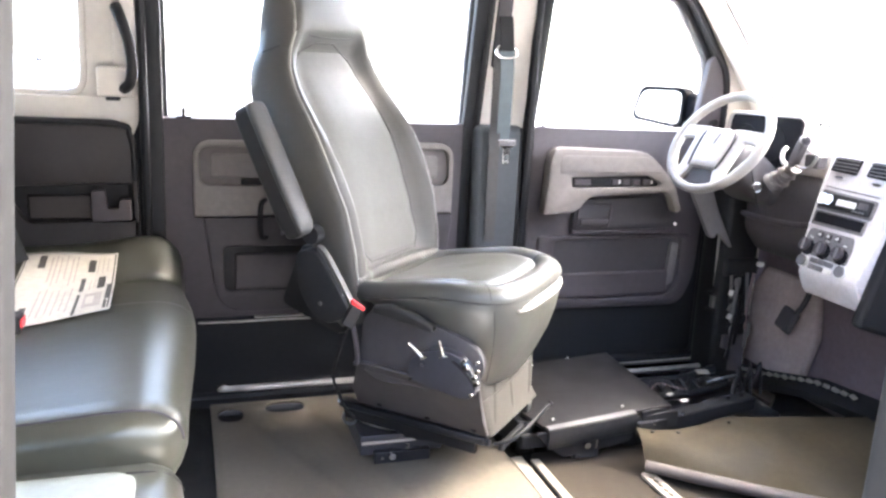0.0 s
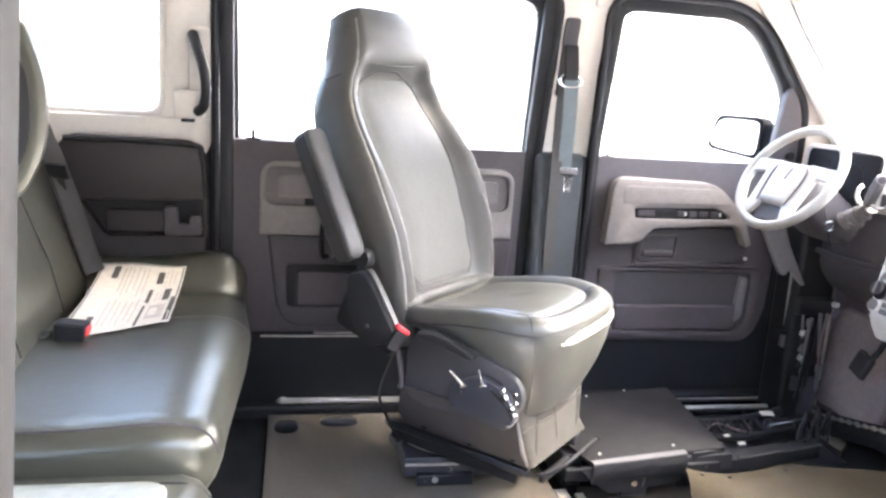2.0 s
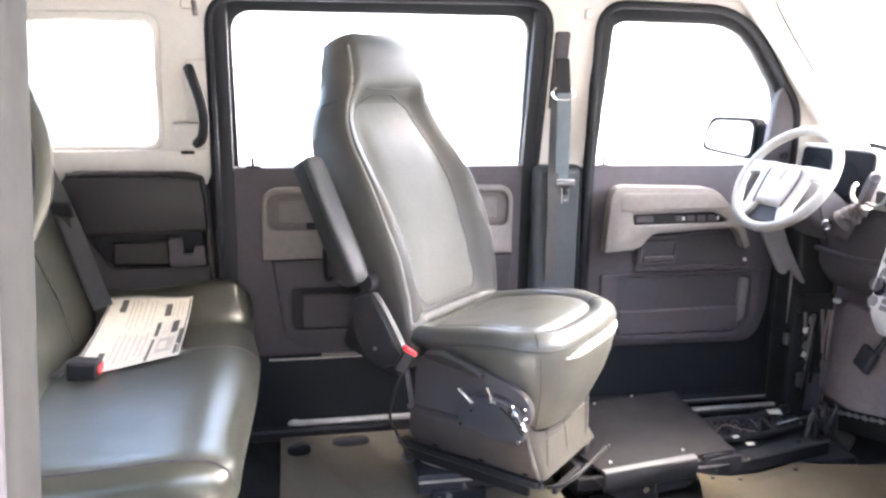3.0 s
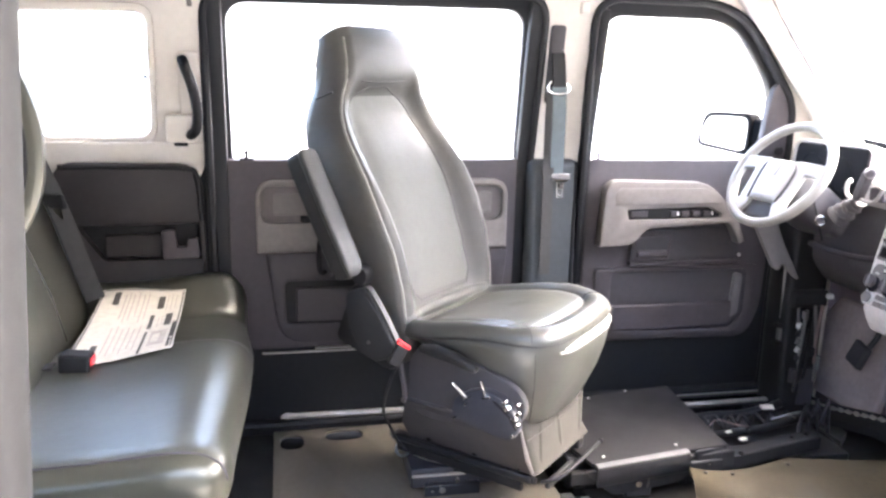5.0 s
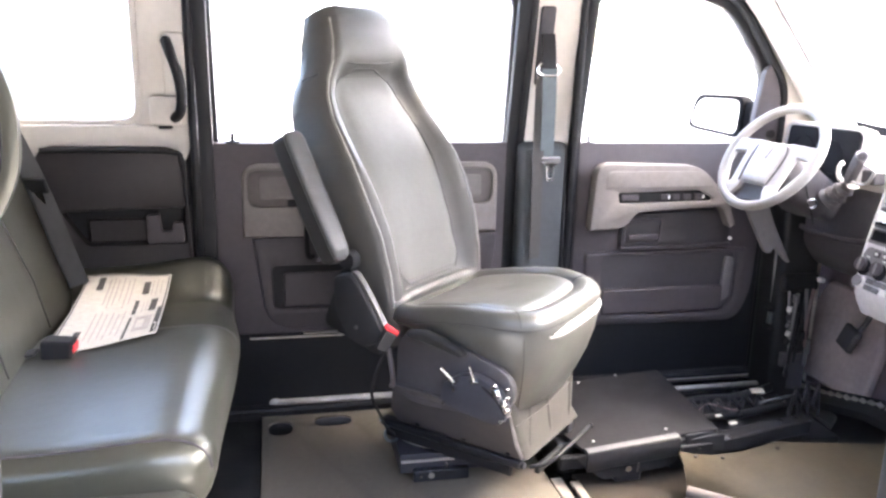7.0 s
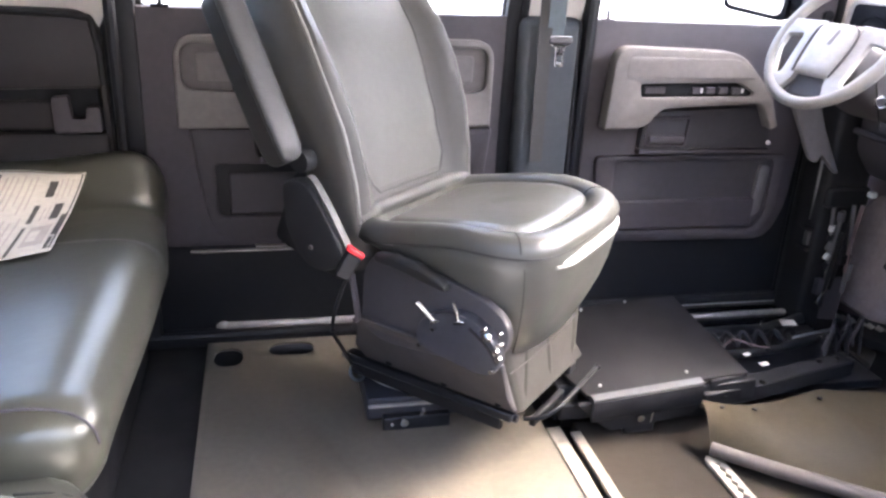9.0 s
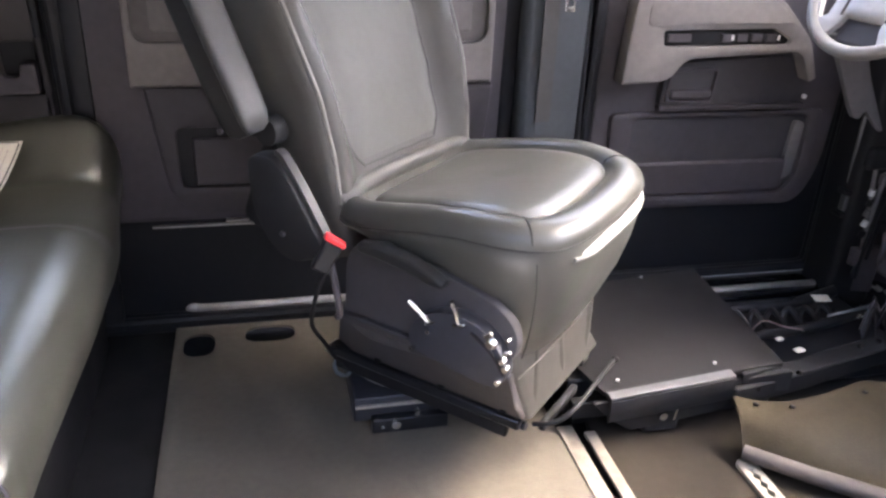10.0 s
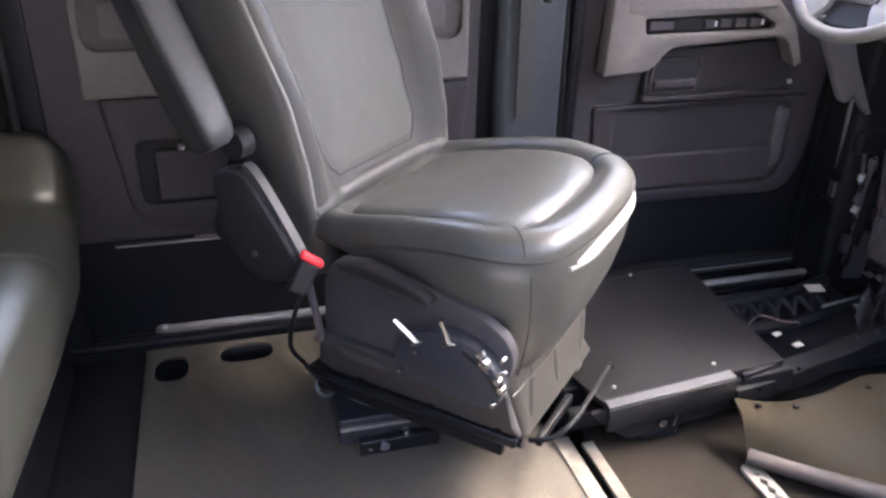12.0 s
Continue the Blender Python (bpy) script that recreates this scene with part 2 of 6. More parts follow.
def cut_rows(bm, zs):
    """Cuts a board at the given heights, so that it can bend there."""
    for z in zs:
        bmesh.ops.bisect_plane(bm, geom=bm.verts[:] + bm.edges[:] + bm.faces[:], plane_co=(0, 0, z), plane_no=(0, 0, 1))
    return bm


def cyl(r, h, n=24, r2=None, bm=None, at=None):
    bm = bm or bmesh.new()
    got = bmesh.ops.create_cone(bm, cap_ends=True, segments=n, radius1=r, radius2=r if r2 is None else r2, depth=h)
    if at is not None:
        bmesh.ops.transform(bm, matrix=at, verts=got["verts"])
    return bm


def ball(r, at, sx=1, sy=1, sz=1, n=12, bm=None):
    bm = bm or bmesh.new()
    got = bmesh.ops.create_uvsphere(bm, u_segments=n * 2, v_segments=n, radius=r)
    bmesh.ops.transform(bm, matrix=Matrix.Translation(at) @ Matrix.Diagonal((sx, sy, sz, 1)), verts=got["verts"])
    return bm


def superellipse(cx, cy, rx, ry, power=3.0, n=36):
    out = []
    for k in range(n):
        a = 2 * math.pi * k / n
        c, s = math.cos(a), math.sin(a)
        out.append((cx + rx * math.copysign(abs(c) ** (2 / power), c), cy + ry * math.copysign(abs(s) ** (2 / power), s)))
    return out



# ---- the vehicle's shell ----
AHEAD = Matrix.Translation((0, 0.05, -0.0565)) @ Matrix.Scale(1.05, 4)   # the dashboard and its footwell, laid out at a twentieth under size

Y = 1.5          # inside of the far side at the belt
NEAR = -0.28     # the near side, with its door slid open
GROUND = -0.36   # the yard, under the cabin floor


def flat(bm, z):
    """Lays a board down: its outline in x and y, its top at z."""
    return moved(bm, lambda c: Vector((c.x, c.z, z - c.y)))


def structure(name, bm, mat, label, category, smooth=True, bevel=0.0):
    return tagged(part(name, bm, mat, smooth=smooth, bevel=bevel), label, category, kind="structure")


structure("ground", box(-400, 400, -400, 400, GROUND - 0.2, GROUND), CONCRETE, "pale concrete yard outside the vehicle", "ground", False)

# unseen wall, added to dim the doorway's sky light and darken reflections
structure("unseen_wall", box(-14, 14, -5.2, -5.0, GROUND, 3.9), WALLM, "unseen plain grey wall, added to cut sky light from the doorway", "wall", False)
QWIN = rounded([(-0.98, 0.948), (-0.312, 0.948), (-0.298, 1.345), (-0.98, 1.335)], 0.055)
RDOOR = rounded([(-0.165, 0.02), (0.838, 0.02), (0.843, 0.90), (0.852, 1.405), (-0.163, 1.392)], [0.02, 0.02, 0.02, 0.09, 0.09], 8)
FDOOR = rounded([(1.012, 0.05), (1.78, 0.05), (1.775, 0.92), (1.755, 1.09), (1.50, 1.398), (1.010, 1.405)], [0.02, 0.03, 0.03, 0.06, 0.14, 0.09], 8)
RWIN = rounded([(-0.101, 0.900), (0.795, 0.892), (0.790, 1.361), (-0.103, 1.355)], [0.006, 0.006, 0.065, 0.065], 8)
FWIN = rounded([(1.065, 0.889), (1.69, 0.889), (1.682, 1.135), (1.50, 1.352), (1.060, 1.354)], [0.006, 0.01, 0.06, 0.11, 0.06], 8)

shell = wall_at(cut_rows(plate([(-1.9, -0.02), (2.02, -0.02), (2.02, 0.98), (1.62, 1.60), (-1.9, 1.60)], [QWIN, RDOOR, FDOOR], 0.05, 0.006), (BELT,)), Y)
structure("wall_far", shell, CREAM, "cream moulded inside of the van's driver side", "wall")
skin = wall_at(cut_rows(plate([(-1.9, -0.1), (2.6, -0.1), (2.6, 0.88), (2.05, 0.98), (1.62, 1.62), (-1.9, 1.62)], [QWIN, RDOOR, FDOOR], 0.03), (BELT,)), Y + 0.11)
structure("wall_far_outside", skin, PAINT, "black painted outer skin of the van", "wall")

HOLE_A = superellipse(0.058, 1.402, 0.038, 0.050, 2.6, 24)
HOLE_B = superellipse(0.226, 1.432, 0.061, 0.038, 2.8, 24)
structure("floor", flat(plate(rect(0.0, 0.805, -0.2, 1.523), [HOLE_A, HOLE_B], 0.007, 0.001), 0.0), VINYL, "grey-brown vinyl cabin floor with two cut-outs", "floor")
structure("floor_front", flat(plate(rect(0.883, 1.62, -0.2, 0.98), [], 0.02, 0.003), -0.004), VINYLF, "brown vinyl front floor", "floor")
structure("floor_footwell", box(1.302, 2.14, -0.2, 1.5, -0.05, -0.026), DARKCARPET, "black carpeted front floor", "floor", False)
structure("floor_driver", box(0.872, 1.30, 1.022, 1.5, -0.05, -0.012), DARKCARPET, "black carpeted floor under the step", "floor", False)
structure("floor_rear", box(-1.9, -0.002, -0.2, 1.5, -0.05, -0.014), DARKCARPET, "black carpeted rear floor under the bench", "floor", False)
structure("floor_pan", box(-1.9, 2.4, -0.2, 1.62, -0.14, -0.054), RUBBER, "black steel floor pan of the van", "floor", False)
structure("ceiling", box(-1.9, 1.63, NEAR, 1.40, 1.50, 1.53), CREAM, "cream headliner under the van roof", "ceiling", False)
structure("roof", box(-1.92, 1.66, NEAR - 0.02, 1.52, 1.56, 1.60), PAINT, "black painted van roof", "roof", False)
structure("wall_back", box(-1.94, -1.902, NEAR, 1.55, -0.1, 1.54), CREAM, "cream rear end of the cabin", "wall", False)
structure("firewall", box(2.135, 2.17, NEAR, 1.55, -0.1, 0.90), TRIM, "dark firewall under the dashboard", "wall", False)
structure("bonnet", box(2.235, 3.1, NEAR, 1.6, 0.55, 0.86), PAINT, "black painted bonnet ahead of the windscreen", "bonnet", False, 0.03)

# near side: rear quarter and front door, on either side of the open doorway
NRW = rounded([(-1.6, 0.95), (-0.5, 0.95), (-0.5, 1.3), (-1.6, 1.3)], 0.06)


def near_at(bm, y):
    return moved(bm, lambda c: Vector((c.x, y - c.y + LEAN_IN * max(0.0, c.z - BELT), c.z)))


structure("wall_near_rear", near_at(cut_rows(plate([(-1.9, -0.2), (-0.252, -0.2), (-0.252, 1.58), (-1.9, 1.58)], [NRW], 0.07, 0.008), (BELT,)), NEAR + 0.07), PAINT,
          "black painted rear side of the van", "wall")
structure("wall_near_front", near_at(cut_rows(plate([(0.852, -0.2), (2.5, -0.2), (2.5, 0.85), (2.02, 0.95), (1.70, 0.965), (0.852, 0.965)], [], 0.07, 0.008), (BELT,)), NEAR + 0.07), PAINT,
          "black painted front passenger door, closed", "wall")
for name, hole in (("window_near_rear", NRW),):
    w = thing(name, "tinted side window with a grey rubber frame", "window", kind="structure")
    grown = [(x + (0.02 if x > sum(p[0] for p in hole) / len(hole) else -0.02), z + (0.02 if z > 1.12 else -0.02)) for x, z in hole]
    part("window_frame", near_at(plate(grown, [hole], 0.03, 0.004), NEAR + 0.02), TRIM_LOW, w)
    pane = part("pane", near_at(plate(hole, [], 0.005), NEAR + 0.035), GLASS, w)
    pane.visible_shadow = False
nw = thing("window_near_front", "front passenger window with a rounded grey frame", "window", kind="structure")
NFW = rounded([(0.80, 1.0), (1.64, 0.985), (1.60, 1.12), (1.48, 1.40), (0.82, 1.40)], [0.06, 0.03, 0.05, 0.08, 0.05], 8)
part("window_frame", sweep([(x, -0.185 + LEAN_IN * (z - 1.0), z) for x, z in NFW], 0.013, loop=True, up=(0, 1, 0), sides=10), TRIMLIGHT, nw)
pane = part("pane", moved(plate(NFW, [], 0.005), lambda c: Vector((c.x, c.y - 0.185 + LEAN_IN * (c.z - 1.0), c.z))), GLASS, nw)
pane.visible_shadow = False
# rubber-lined edges of the doorway
for name, x, slant, lab in (("doorway_seal_rear", -0.208, 0.062, "pale grey rubber seal up the rear edge of the doorway"), ("doorway_seal_front", 0.842, 0.0, "pale grey rubber seal up the front edge of the doorway")):
    s = thing(name, lab, "door seal", kind="structure")
    ring = superellipse(0.0, NEAR + 0.05, 0.030, 0.042, 3.2, 20)
    at_x = lambda z: x + slant * (z - 1.19)
    heights = (-0.1, 0.4, 0.9, 1.2, 1.5) if x < 0 else (-0.1, 0.4, 0.9, 0.97)
    part("seal", loft([[(at_x(z) + px, py, z) for px, py in ring] for z in heights]), SEAL, s)
    for dx in (-0.014, 0.012):
        part("lip", sweep([(at_x(z) + dx, NEAR + 0.006, z) for z in heights], 0.0055, up=(0, 1, 0)), TRIM, s)

# windscreen and its pillar
screen = thing("windscreen", "wide sloping windscreen", "windscreen", kind="structure")
pane = part("pane", loft([[(1.64, -0.2, 1.50), (1.64, 1.38, 1.50), (1.645, 1.38, 1.505), (1.645, -0.2, 1.505)], [(2.22, -0.26, 0.90), (2.22, 1.46, 0.90), (2.225, 1.46, 0.905), (2.225, -0.26, 0.905)]]), GLASS, screen)
pane.visible_shadow = False
part("edge_strip", sweep([(1.510, 1.330, 1.462), (1.616, 1.330, 1.324), (1.743, 1.330, 1.160), (1.874, 1.330, 0.993)], 0.0035), TRIMLIGHT, screen)
pillar = sweep(smoothed([(1.50, 1.385, 1.47), (1.66, 1.395, 1.31), (1.85, 1.42, 1.08), (1.99, 1.45, 0.90)], 5), 0.062, up=(0, 1, 0), sides=16)
part("screen_seal", sweep(smoothed([(1.620, 1.330, 1.314), (1.727, 1.330, 1.185), (1.875, 1.345, 0.996)], 5), 0.003, up=(0, 1, 0), sides=6), TRIM, screen, "thin dark seal along the pillar")
structure("pillar_front", pillar, CREAM, "cream trim of the windscreen pillar", "pillar")
header = sweep([(-1.88, 1.385, 1.475), (0.4, 1.385, 1.475), (1.5, 1.385, 1.47)], 0.05, sides=14)
structure("roof_rail", header, CREAM, "cream rounded roof rail over the doors", "trim")
structure("screen_header", sweep([(1.60, -0.22, 1.485), (1.60, 1.36, 1.485)], 0.045, sides=14), CREAM, "cream rail over the windscreen", "trim")

# ---- doors of the far side ----
def inset(bm, y):
    return wall_at(cut_rows(bm, (BELT,)), y)


def door(name, label, opening, window, card):
    d = thing(name, label, "door", kind="structure")
    part("window_frame", inset(plate(opening, [window], 0.035, 0.006), Y + 0.022), RUBBER, d, "black rubber-edged window frame")
    part("door_skin", inset(plate([(x, z) for x, z in rounded([(opening[0][0] - 0.01, 0.0), (opening[0][0] + (1.03 if name == "door_rear" else 0.78), 0.0), (opening[0][0] + (1.03 if name == "door_rear" else 0.78), 0.86), (opening[0][0] - 0.01, 0.86)], 0.01)], [], 0.02), Y + 0.062), PAINT, d, "black painted door metal")
    part("door_card", inset(plate(card, [], 0.045, 0.008), Y - 0.006), TRIM, d, "dark grey moulded door card")
    pane = part("pane", inset(plate(window, [], 0.005), Y + 0.04), GLASS, d)
    pane.visible_shadow = False
    return d


RCARD = rounded([(-0.123, 0.285), (0.838, 0.285), (0.838, 0.898), (-0.123, 0.898)], [0.02, 0.02, 0.004, 0.004])
rear_door = door("door_rear", "closed rear door with dark card and taupe inset", RDOOR, RWIN, RCARD)
TAU = rounded([(-0.036, 0.606), (0.768, 0.610), (0.768, 0.838), (-0.036, 0.836)], [0.006, 0.006, 0.06, 0.06], 8)
NICHE = rounded([(-0.020, 0.702), (0.750, 0.702), (0.750, 0.816), (-0.020, 0.816)], 0.035, 6)
part("taupe_panel", inset(plate(TAU, [NICHE], 0.03, 0.007), Y - 0.022), TAUPE, rear_door, "taupe inset panel")
# darker taupe paints the shade inside the niche
part("niche", inset(plate(NICHE, [], 0.012, 0.002), Y - 0.010), NICHEM, rear_door, "recess behind the pull, shade put into its darker taupe")
part("niche_pad", inset(plate(rounded([(0.016, 0.724), (0.715, 0.724), (0.715, 0.796), (0.016, 0.796)], 0.012), [], 0.012, 0.005), Y - 0.014), PADM, rear_door)
part("latch", box(0.100, 0.165, Y - 0.026, Y - 0.008, 0.703, 0.722), BLACK, rear_door, "black inside latch", bevel=0.003)
part("pull_handle", sweep(smoothed([(0.176, Y - 0.010, 0.540), (0.158, Y - 0.040, 0.548), (0.154, Y - 0.044, 0.60), (0.158, Y - 0.040, 0.648), (0.176, Y - 0.010, 0.658)], 5), 0.0075, up=(1, 0, 0)), BLACK, rear_door, "black pull handle")
EMB = rounded([(-0.012, 0.605), (0.03, 0.303), (0.745, 0.303), (0.775, 0.605)], [0.01, 0.09, 0.09, 0.01], 7)
POCK = rounded([(0.046, 0.512), (0.050, 0.372), (0.72, 0.372), (0.72, 0.512)], 0.02, 5)
# lower card and pocket lip carry their shade in a darker trim colour
part("lower_panel", inset(plate(EMB, [POCK], 0.025, 0.009), Y - 0.016), TRIMSHADE, rear_door)
# black backing stands in for the shade inside the pocket
part("map_pocket", inset(plate(POCK, [], 0.006), Y - 0.008), BLACK, rear_door, "map pocket, its shade put into the dark colour")
part("pocket_lip", box(0.080, 0.715, Y - 0.021, Y - 0.009, 0.378, 0.492), TRIMSHADE, rear_door, bevel=0.006)
part("lock_stud", turned(cyl(0.006, 0.03, 12), pose(-0.058, Y - 0.004, 0.912)), BLACK, rear_door)
part("stud_foot", box(-0.078, -0.038, Y - 0.008, Y + 0.006, 0.897, 0.903), BLACK, rear_door)
part("bright_strip", box(-0.03, 0.60, Y + 0.012, Y + 0.030, 0.262, 0.266), ALU, rear_door, "thin bright strip under the card")
part("bright_strip", box(0.14, 0.60, Y + 0.000, Y + 0.020, 0.277, 0.2795), ALU, rear_door)

FCARD = rounded([(1.042, 0.258), (1.69, 0.250), (1.735, 0.36), (1.745, 0.60), (1.70, 0.893), (1.042, 0.896)], [0.02, 0.07, 0.05, 0.05, 0.006, 0.006])
front_door = door("door_front", "closed driver door with dark card and taupe armrest", FDOOR, FWIN, FCARD)
FTAU = rounded([(1.074, 0.612), (1.196, 0.618), (1.235, 0.672), (1.545, 0.688), (1.582, 0.612), (1.603, 0.622), (1.565, 0.718), (1.452, 0.826), (1.088, 0.836)],
               [0.005, 0.03, 0.03, 0.03, 0.006, 0.006, 0.02, 0.05, 0.05], 6)
SW = rounded([(1.172, 0.702), (1.50, 0.706), (1.508, 0.716), (1.455, 0.744), (1.165, 0.738)], 0.008, 3)
part("armrest_panel", inset(plate(FTAU, [SW], 0.05, 0.006), Y - 0.076), TAUPE, front_door, "taupe armrest panel")
UPREC = rounded([(1.118, 0.748), (1.515, 0.754), (1.452, 0.808), (1.122, 0.812)], 0.022, 5)
part("armrest_recess", inset(plate(UPREC, [], 0.012, 0.004), Y - 0.0785), TAUPE, front_door)
switch = part("switch_panel", inset(plate(SW, [], 0.03, 0.002), Y - 0.064), BLACK, front_door, "black window switch panel")
for i, x in enumerate((1.21, 1.335, 1.375, 1.415, 1.455)):
    part("switch", box(x - (0.03 if i == 0 else 0.014), x + (0.03 if i == 0 else 0.014), Y - 0.070, Y - 0.062, 0.711, 0.731), TRIM, switch, bevel=0.002)
for x in (1.345, 1.47):
    part("switch_mark", box(x, x + 0.006, Y - 0.0715, Y - 0.0700, 0.716, 0.728), PALEMARK, switch)
HREC = rounded([(1.205, 0.545), (1.60, 0.548), (1.622, 0.57), (1.585, 0.655), (1.545, 0.668), (1.235, 0.655), (1.212, 0.64)], 0.014, 4)
# charcoal board paints the shade under the armrest
part("handle_recess", inset(plate(HREC, [], 0.03, 0.006), Y - 0.030), RECESSM, front_door, "recess under the armrest, shade put into its charcoal")
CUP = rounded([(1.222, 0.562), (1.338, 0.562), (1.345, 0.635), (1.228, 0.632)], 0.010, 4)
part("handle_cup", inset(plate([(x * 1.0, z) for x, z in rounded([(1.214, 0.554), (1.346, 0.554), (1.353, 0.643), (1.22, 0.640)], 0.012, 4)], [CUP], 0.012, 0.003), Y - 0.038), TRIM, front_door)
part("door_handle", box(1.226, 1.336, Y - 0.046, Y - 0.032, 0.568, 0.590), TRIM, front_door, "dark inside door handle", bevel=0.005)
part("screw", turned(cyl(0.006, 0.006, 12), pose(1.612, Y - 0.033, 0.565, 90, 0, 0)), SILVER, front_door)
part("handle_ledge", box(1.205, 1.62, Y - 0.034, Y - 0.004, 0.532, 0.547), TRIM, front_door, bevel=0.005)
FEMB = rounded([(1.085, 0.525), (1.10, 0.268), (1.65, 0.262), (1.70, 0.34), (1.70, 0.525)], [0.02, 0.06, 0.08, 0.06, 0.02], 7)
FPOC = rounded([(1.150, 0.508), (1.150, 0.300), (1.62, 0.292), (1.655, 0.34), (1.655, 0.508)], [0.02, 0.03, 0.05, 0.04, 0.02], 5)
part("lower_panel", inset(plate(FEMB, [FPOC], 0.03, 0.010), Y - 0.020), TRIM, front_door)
# pocket shade is in the charcoal of its backing
part("map_pocket", inset(plate(FPOC, [], 0.006), Y - 0.008), RECESSM, front_door, "map pocket, its shade put into the dark colour")
part("pocket_lip", box(1.156, 1.615, Y - 0.024, Y - 0.009, 0.300, 0.392), TRIM, front_door, bevel=0.008)
part("pocket_end", inset(plate(rounded([(1.600, 0.325), (1.638, 0.345), (1.645, 0.49), (1.612, 0.497)], 0.012, 4), [], 0.02, 0.006), Y - 0.024), TRIMLIGHT, front_door, "lighter grey pocket end")
part("lock_stud", turned(cyl(0.0055, 0.026, 12), pose(1.078, Y - 0.004, 0.908)), TRIMLIGHT, front_door)
part("stud_foot", box(1.06, 1.096, Y - 0.008, Y + 0.006, 0.894, 0.899), TRIMLIGHT, front_door)
SAIL = rounded([(1.665, 0.895), (1.775, 0.895), (1.775, 1.0), (1.70, 1.165), (1.672, 1.14)], 0.015, 4)
part("mirror_sail", inset(plate(SAIL, [], 0.03, 0.006), Y - 0.006), TRIM, front_door, "dark triangular mirror mount")
part("grommet", turned(cyl(0.014, 0.02, 16), pose(1.735, Y - 0.01, 0.925, 90, 0, 0)), BLACK, front_door)

# black seals round both doorways and the sills
for name, line in (("seal_rear_door", RDOOR), ("seal_front_door", FDOOR)):
    pts = [(x, Y - 0.004 - LEAN_IN * max(0.0, z - BELT), z) for x, z in line]
    deep = [(x, y + 0.021, z) for x, y, z in pts]
    structure(name, sweep(deep, 0.011, loop=True, up=(0, 1, 0), sides=8, bm=sweep(pts, 0.013, loop=True, up=(0, 1, 0), sides=8)), RUBBER, "black rubber seal round a door opening", "door seal")
structure("pillar_seal_rear", inset(plate(rounded([(-0.218, 0.0), (-0.118, 0.0), (-0.112, 1.375), (-0.150, 1.375), (-0.182, 0.88), (-0.218, 0.80)], 0.012), [], 0.03, 0.006), Y - 0.014), RUBBER, "black rubber seal beside the rear door", "trim")
structure("pillar_seal_middle", inset(plate(rounded([(0.792, 0.02), (0.828, 0.02), (0.842, 1.38), (0.800, 1.38)], 0.012), [], 0.03, 0.006), Y - 0.010), RUBBER, "black rubber seal behind the middle pillar", "trim")
structure("pillar_seal_front", inset(plate(rounded([(0.990, 0.02), (1.030, 0.02), (1.058, 1.37), (1.026, 1.37)], 0.010), [], 0.03, 0.006), Y - 0.012), RUBBER, "black rubber seal before the middle pillar", "trim")
low = thing("pillar_cover", "blue-grey lower cover of the middle pillar", "pillar", kind="structure")
part("cover", box(0.830, 1.000, Y - 0.045, Y + 0.02, 0.03, 0.900), TRIM_LOW, low, bevel=0.022)
part("edge_bead", sweep([(0.992, Y - 0.036, 0.04), (0.990, Y - 0.040, 0.5), (0.988, Y - 0.036, 0.893)], 0.008, up=(1, 0, 0)), RUBBER, low)
structure("quarter_cream", inset(plate(rounded([(-1.30, 0.868), (-0.60, 0.868), (-0.18, 0.815), (-0.172, 0.952), (-1.30, 0.952)], 0.01), [], 0.014, 0.004), Y - 0.012), CREAM, "cream lip over the dark rear trim", "trim")
sill = thing("sill_rear", "worn bright metal sill strip inside the rear door", "sill", kind="structure")
part("strip", box(0.045, 0.62, Y + 0.012, Y + 0.050, 0.020, 0.046), ALU, sill, bevel=0.010)
part("end_cap", ball(0.019, (0.045, Y + 0.03, 0.033), 1.3, 0.9, 0.95), ALU, sill)
part("ledge", box(-0.16, 0.85, Y + 0.025, Y + 0.061, -0.02, 0.018), RUBBER, sill, "black painted sill ledge", bevel=0.006)
part("sill_step", box(-0.215, 0.862, Y - 0.010, Y + 0.014, -0.012, 0.024), RUBBER, sill, "black rubber step edge", bevel=0.004)
fsill = thing("sill_front", "scuffed metal sill strip inside the driver door", "sill", kind="structure")
part("strip", box(1.34, 1.752, 1.405, 1.424, 0.030, 0.042), ALU, fsill, bevel=0.004)
part("ledge", box(1.02, 1.78, 1.39, Y + 0.062, -0.02, 0.029), PAINT, fsill, "black painted sill ledge", bevel=0.006)

# ---- rear quarter ----
quarter = thing("quarter_panel", "dark moulded rear side trim with an armrest recess", "trim panel", kind="structure")
QP = rounded([(-1.3, 0.30), (-0.185, 0.30), (-0.185, 0.62), (-0.192, 0.888), (-0.592, 0.893), (-0.66, 0.70), (-1.3, 0.70)], [0.01, 0.01, 0.02, 0.075, 0.04, 0.03, 0.01], 8)
QR = rounded([(-0.478, 0.600), (-0.196, 0.604), (-0.204, 0.709), (-0.545, 0.700)], 0.012, 4)
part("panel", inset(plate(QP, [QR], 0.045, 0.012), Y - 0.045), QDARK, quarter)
# black board paints the recess's shade
part("recess", inset(plate(QR, [], 0.01), Y - 0.012), BLACK, quarter, "armrest recess, its shade painted black")
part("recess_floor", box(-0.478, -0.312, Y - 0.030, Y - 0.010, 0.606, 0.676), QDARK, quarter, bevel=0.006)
part("cup_bracket", inset(plate(rounded([(-0.312, 0.602), (-0.204, 0.606), (-0.207, 0.668), (-0.236, 0.668), (-0.240, 0.640), (-0.270, 0.640), (-0.274, 0.694), (-0.312, 0.690)], 0.008, 3), [], 0.03, 0.005), Y - 0.056), TRIM, quarter, "moulded bracket in the recess")
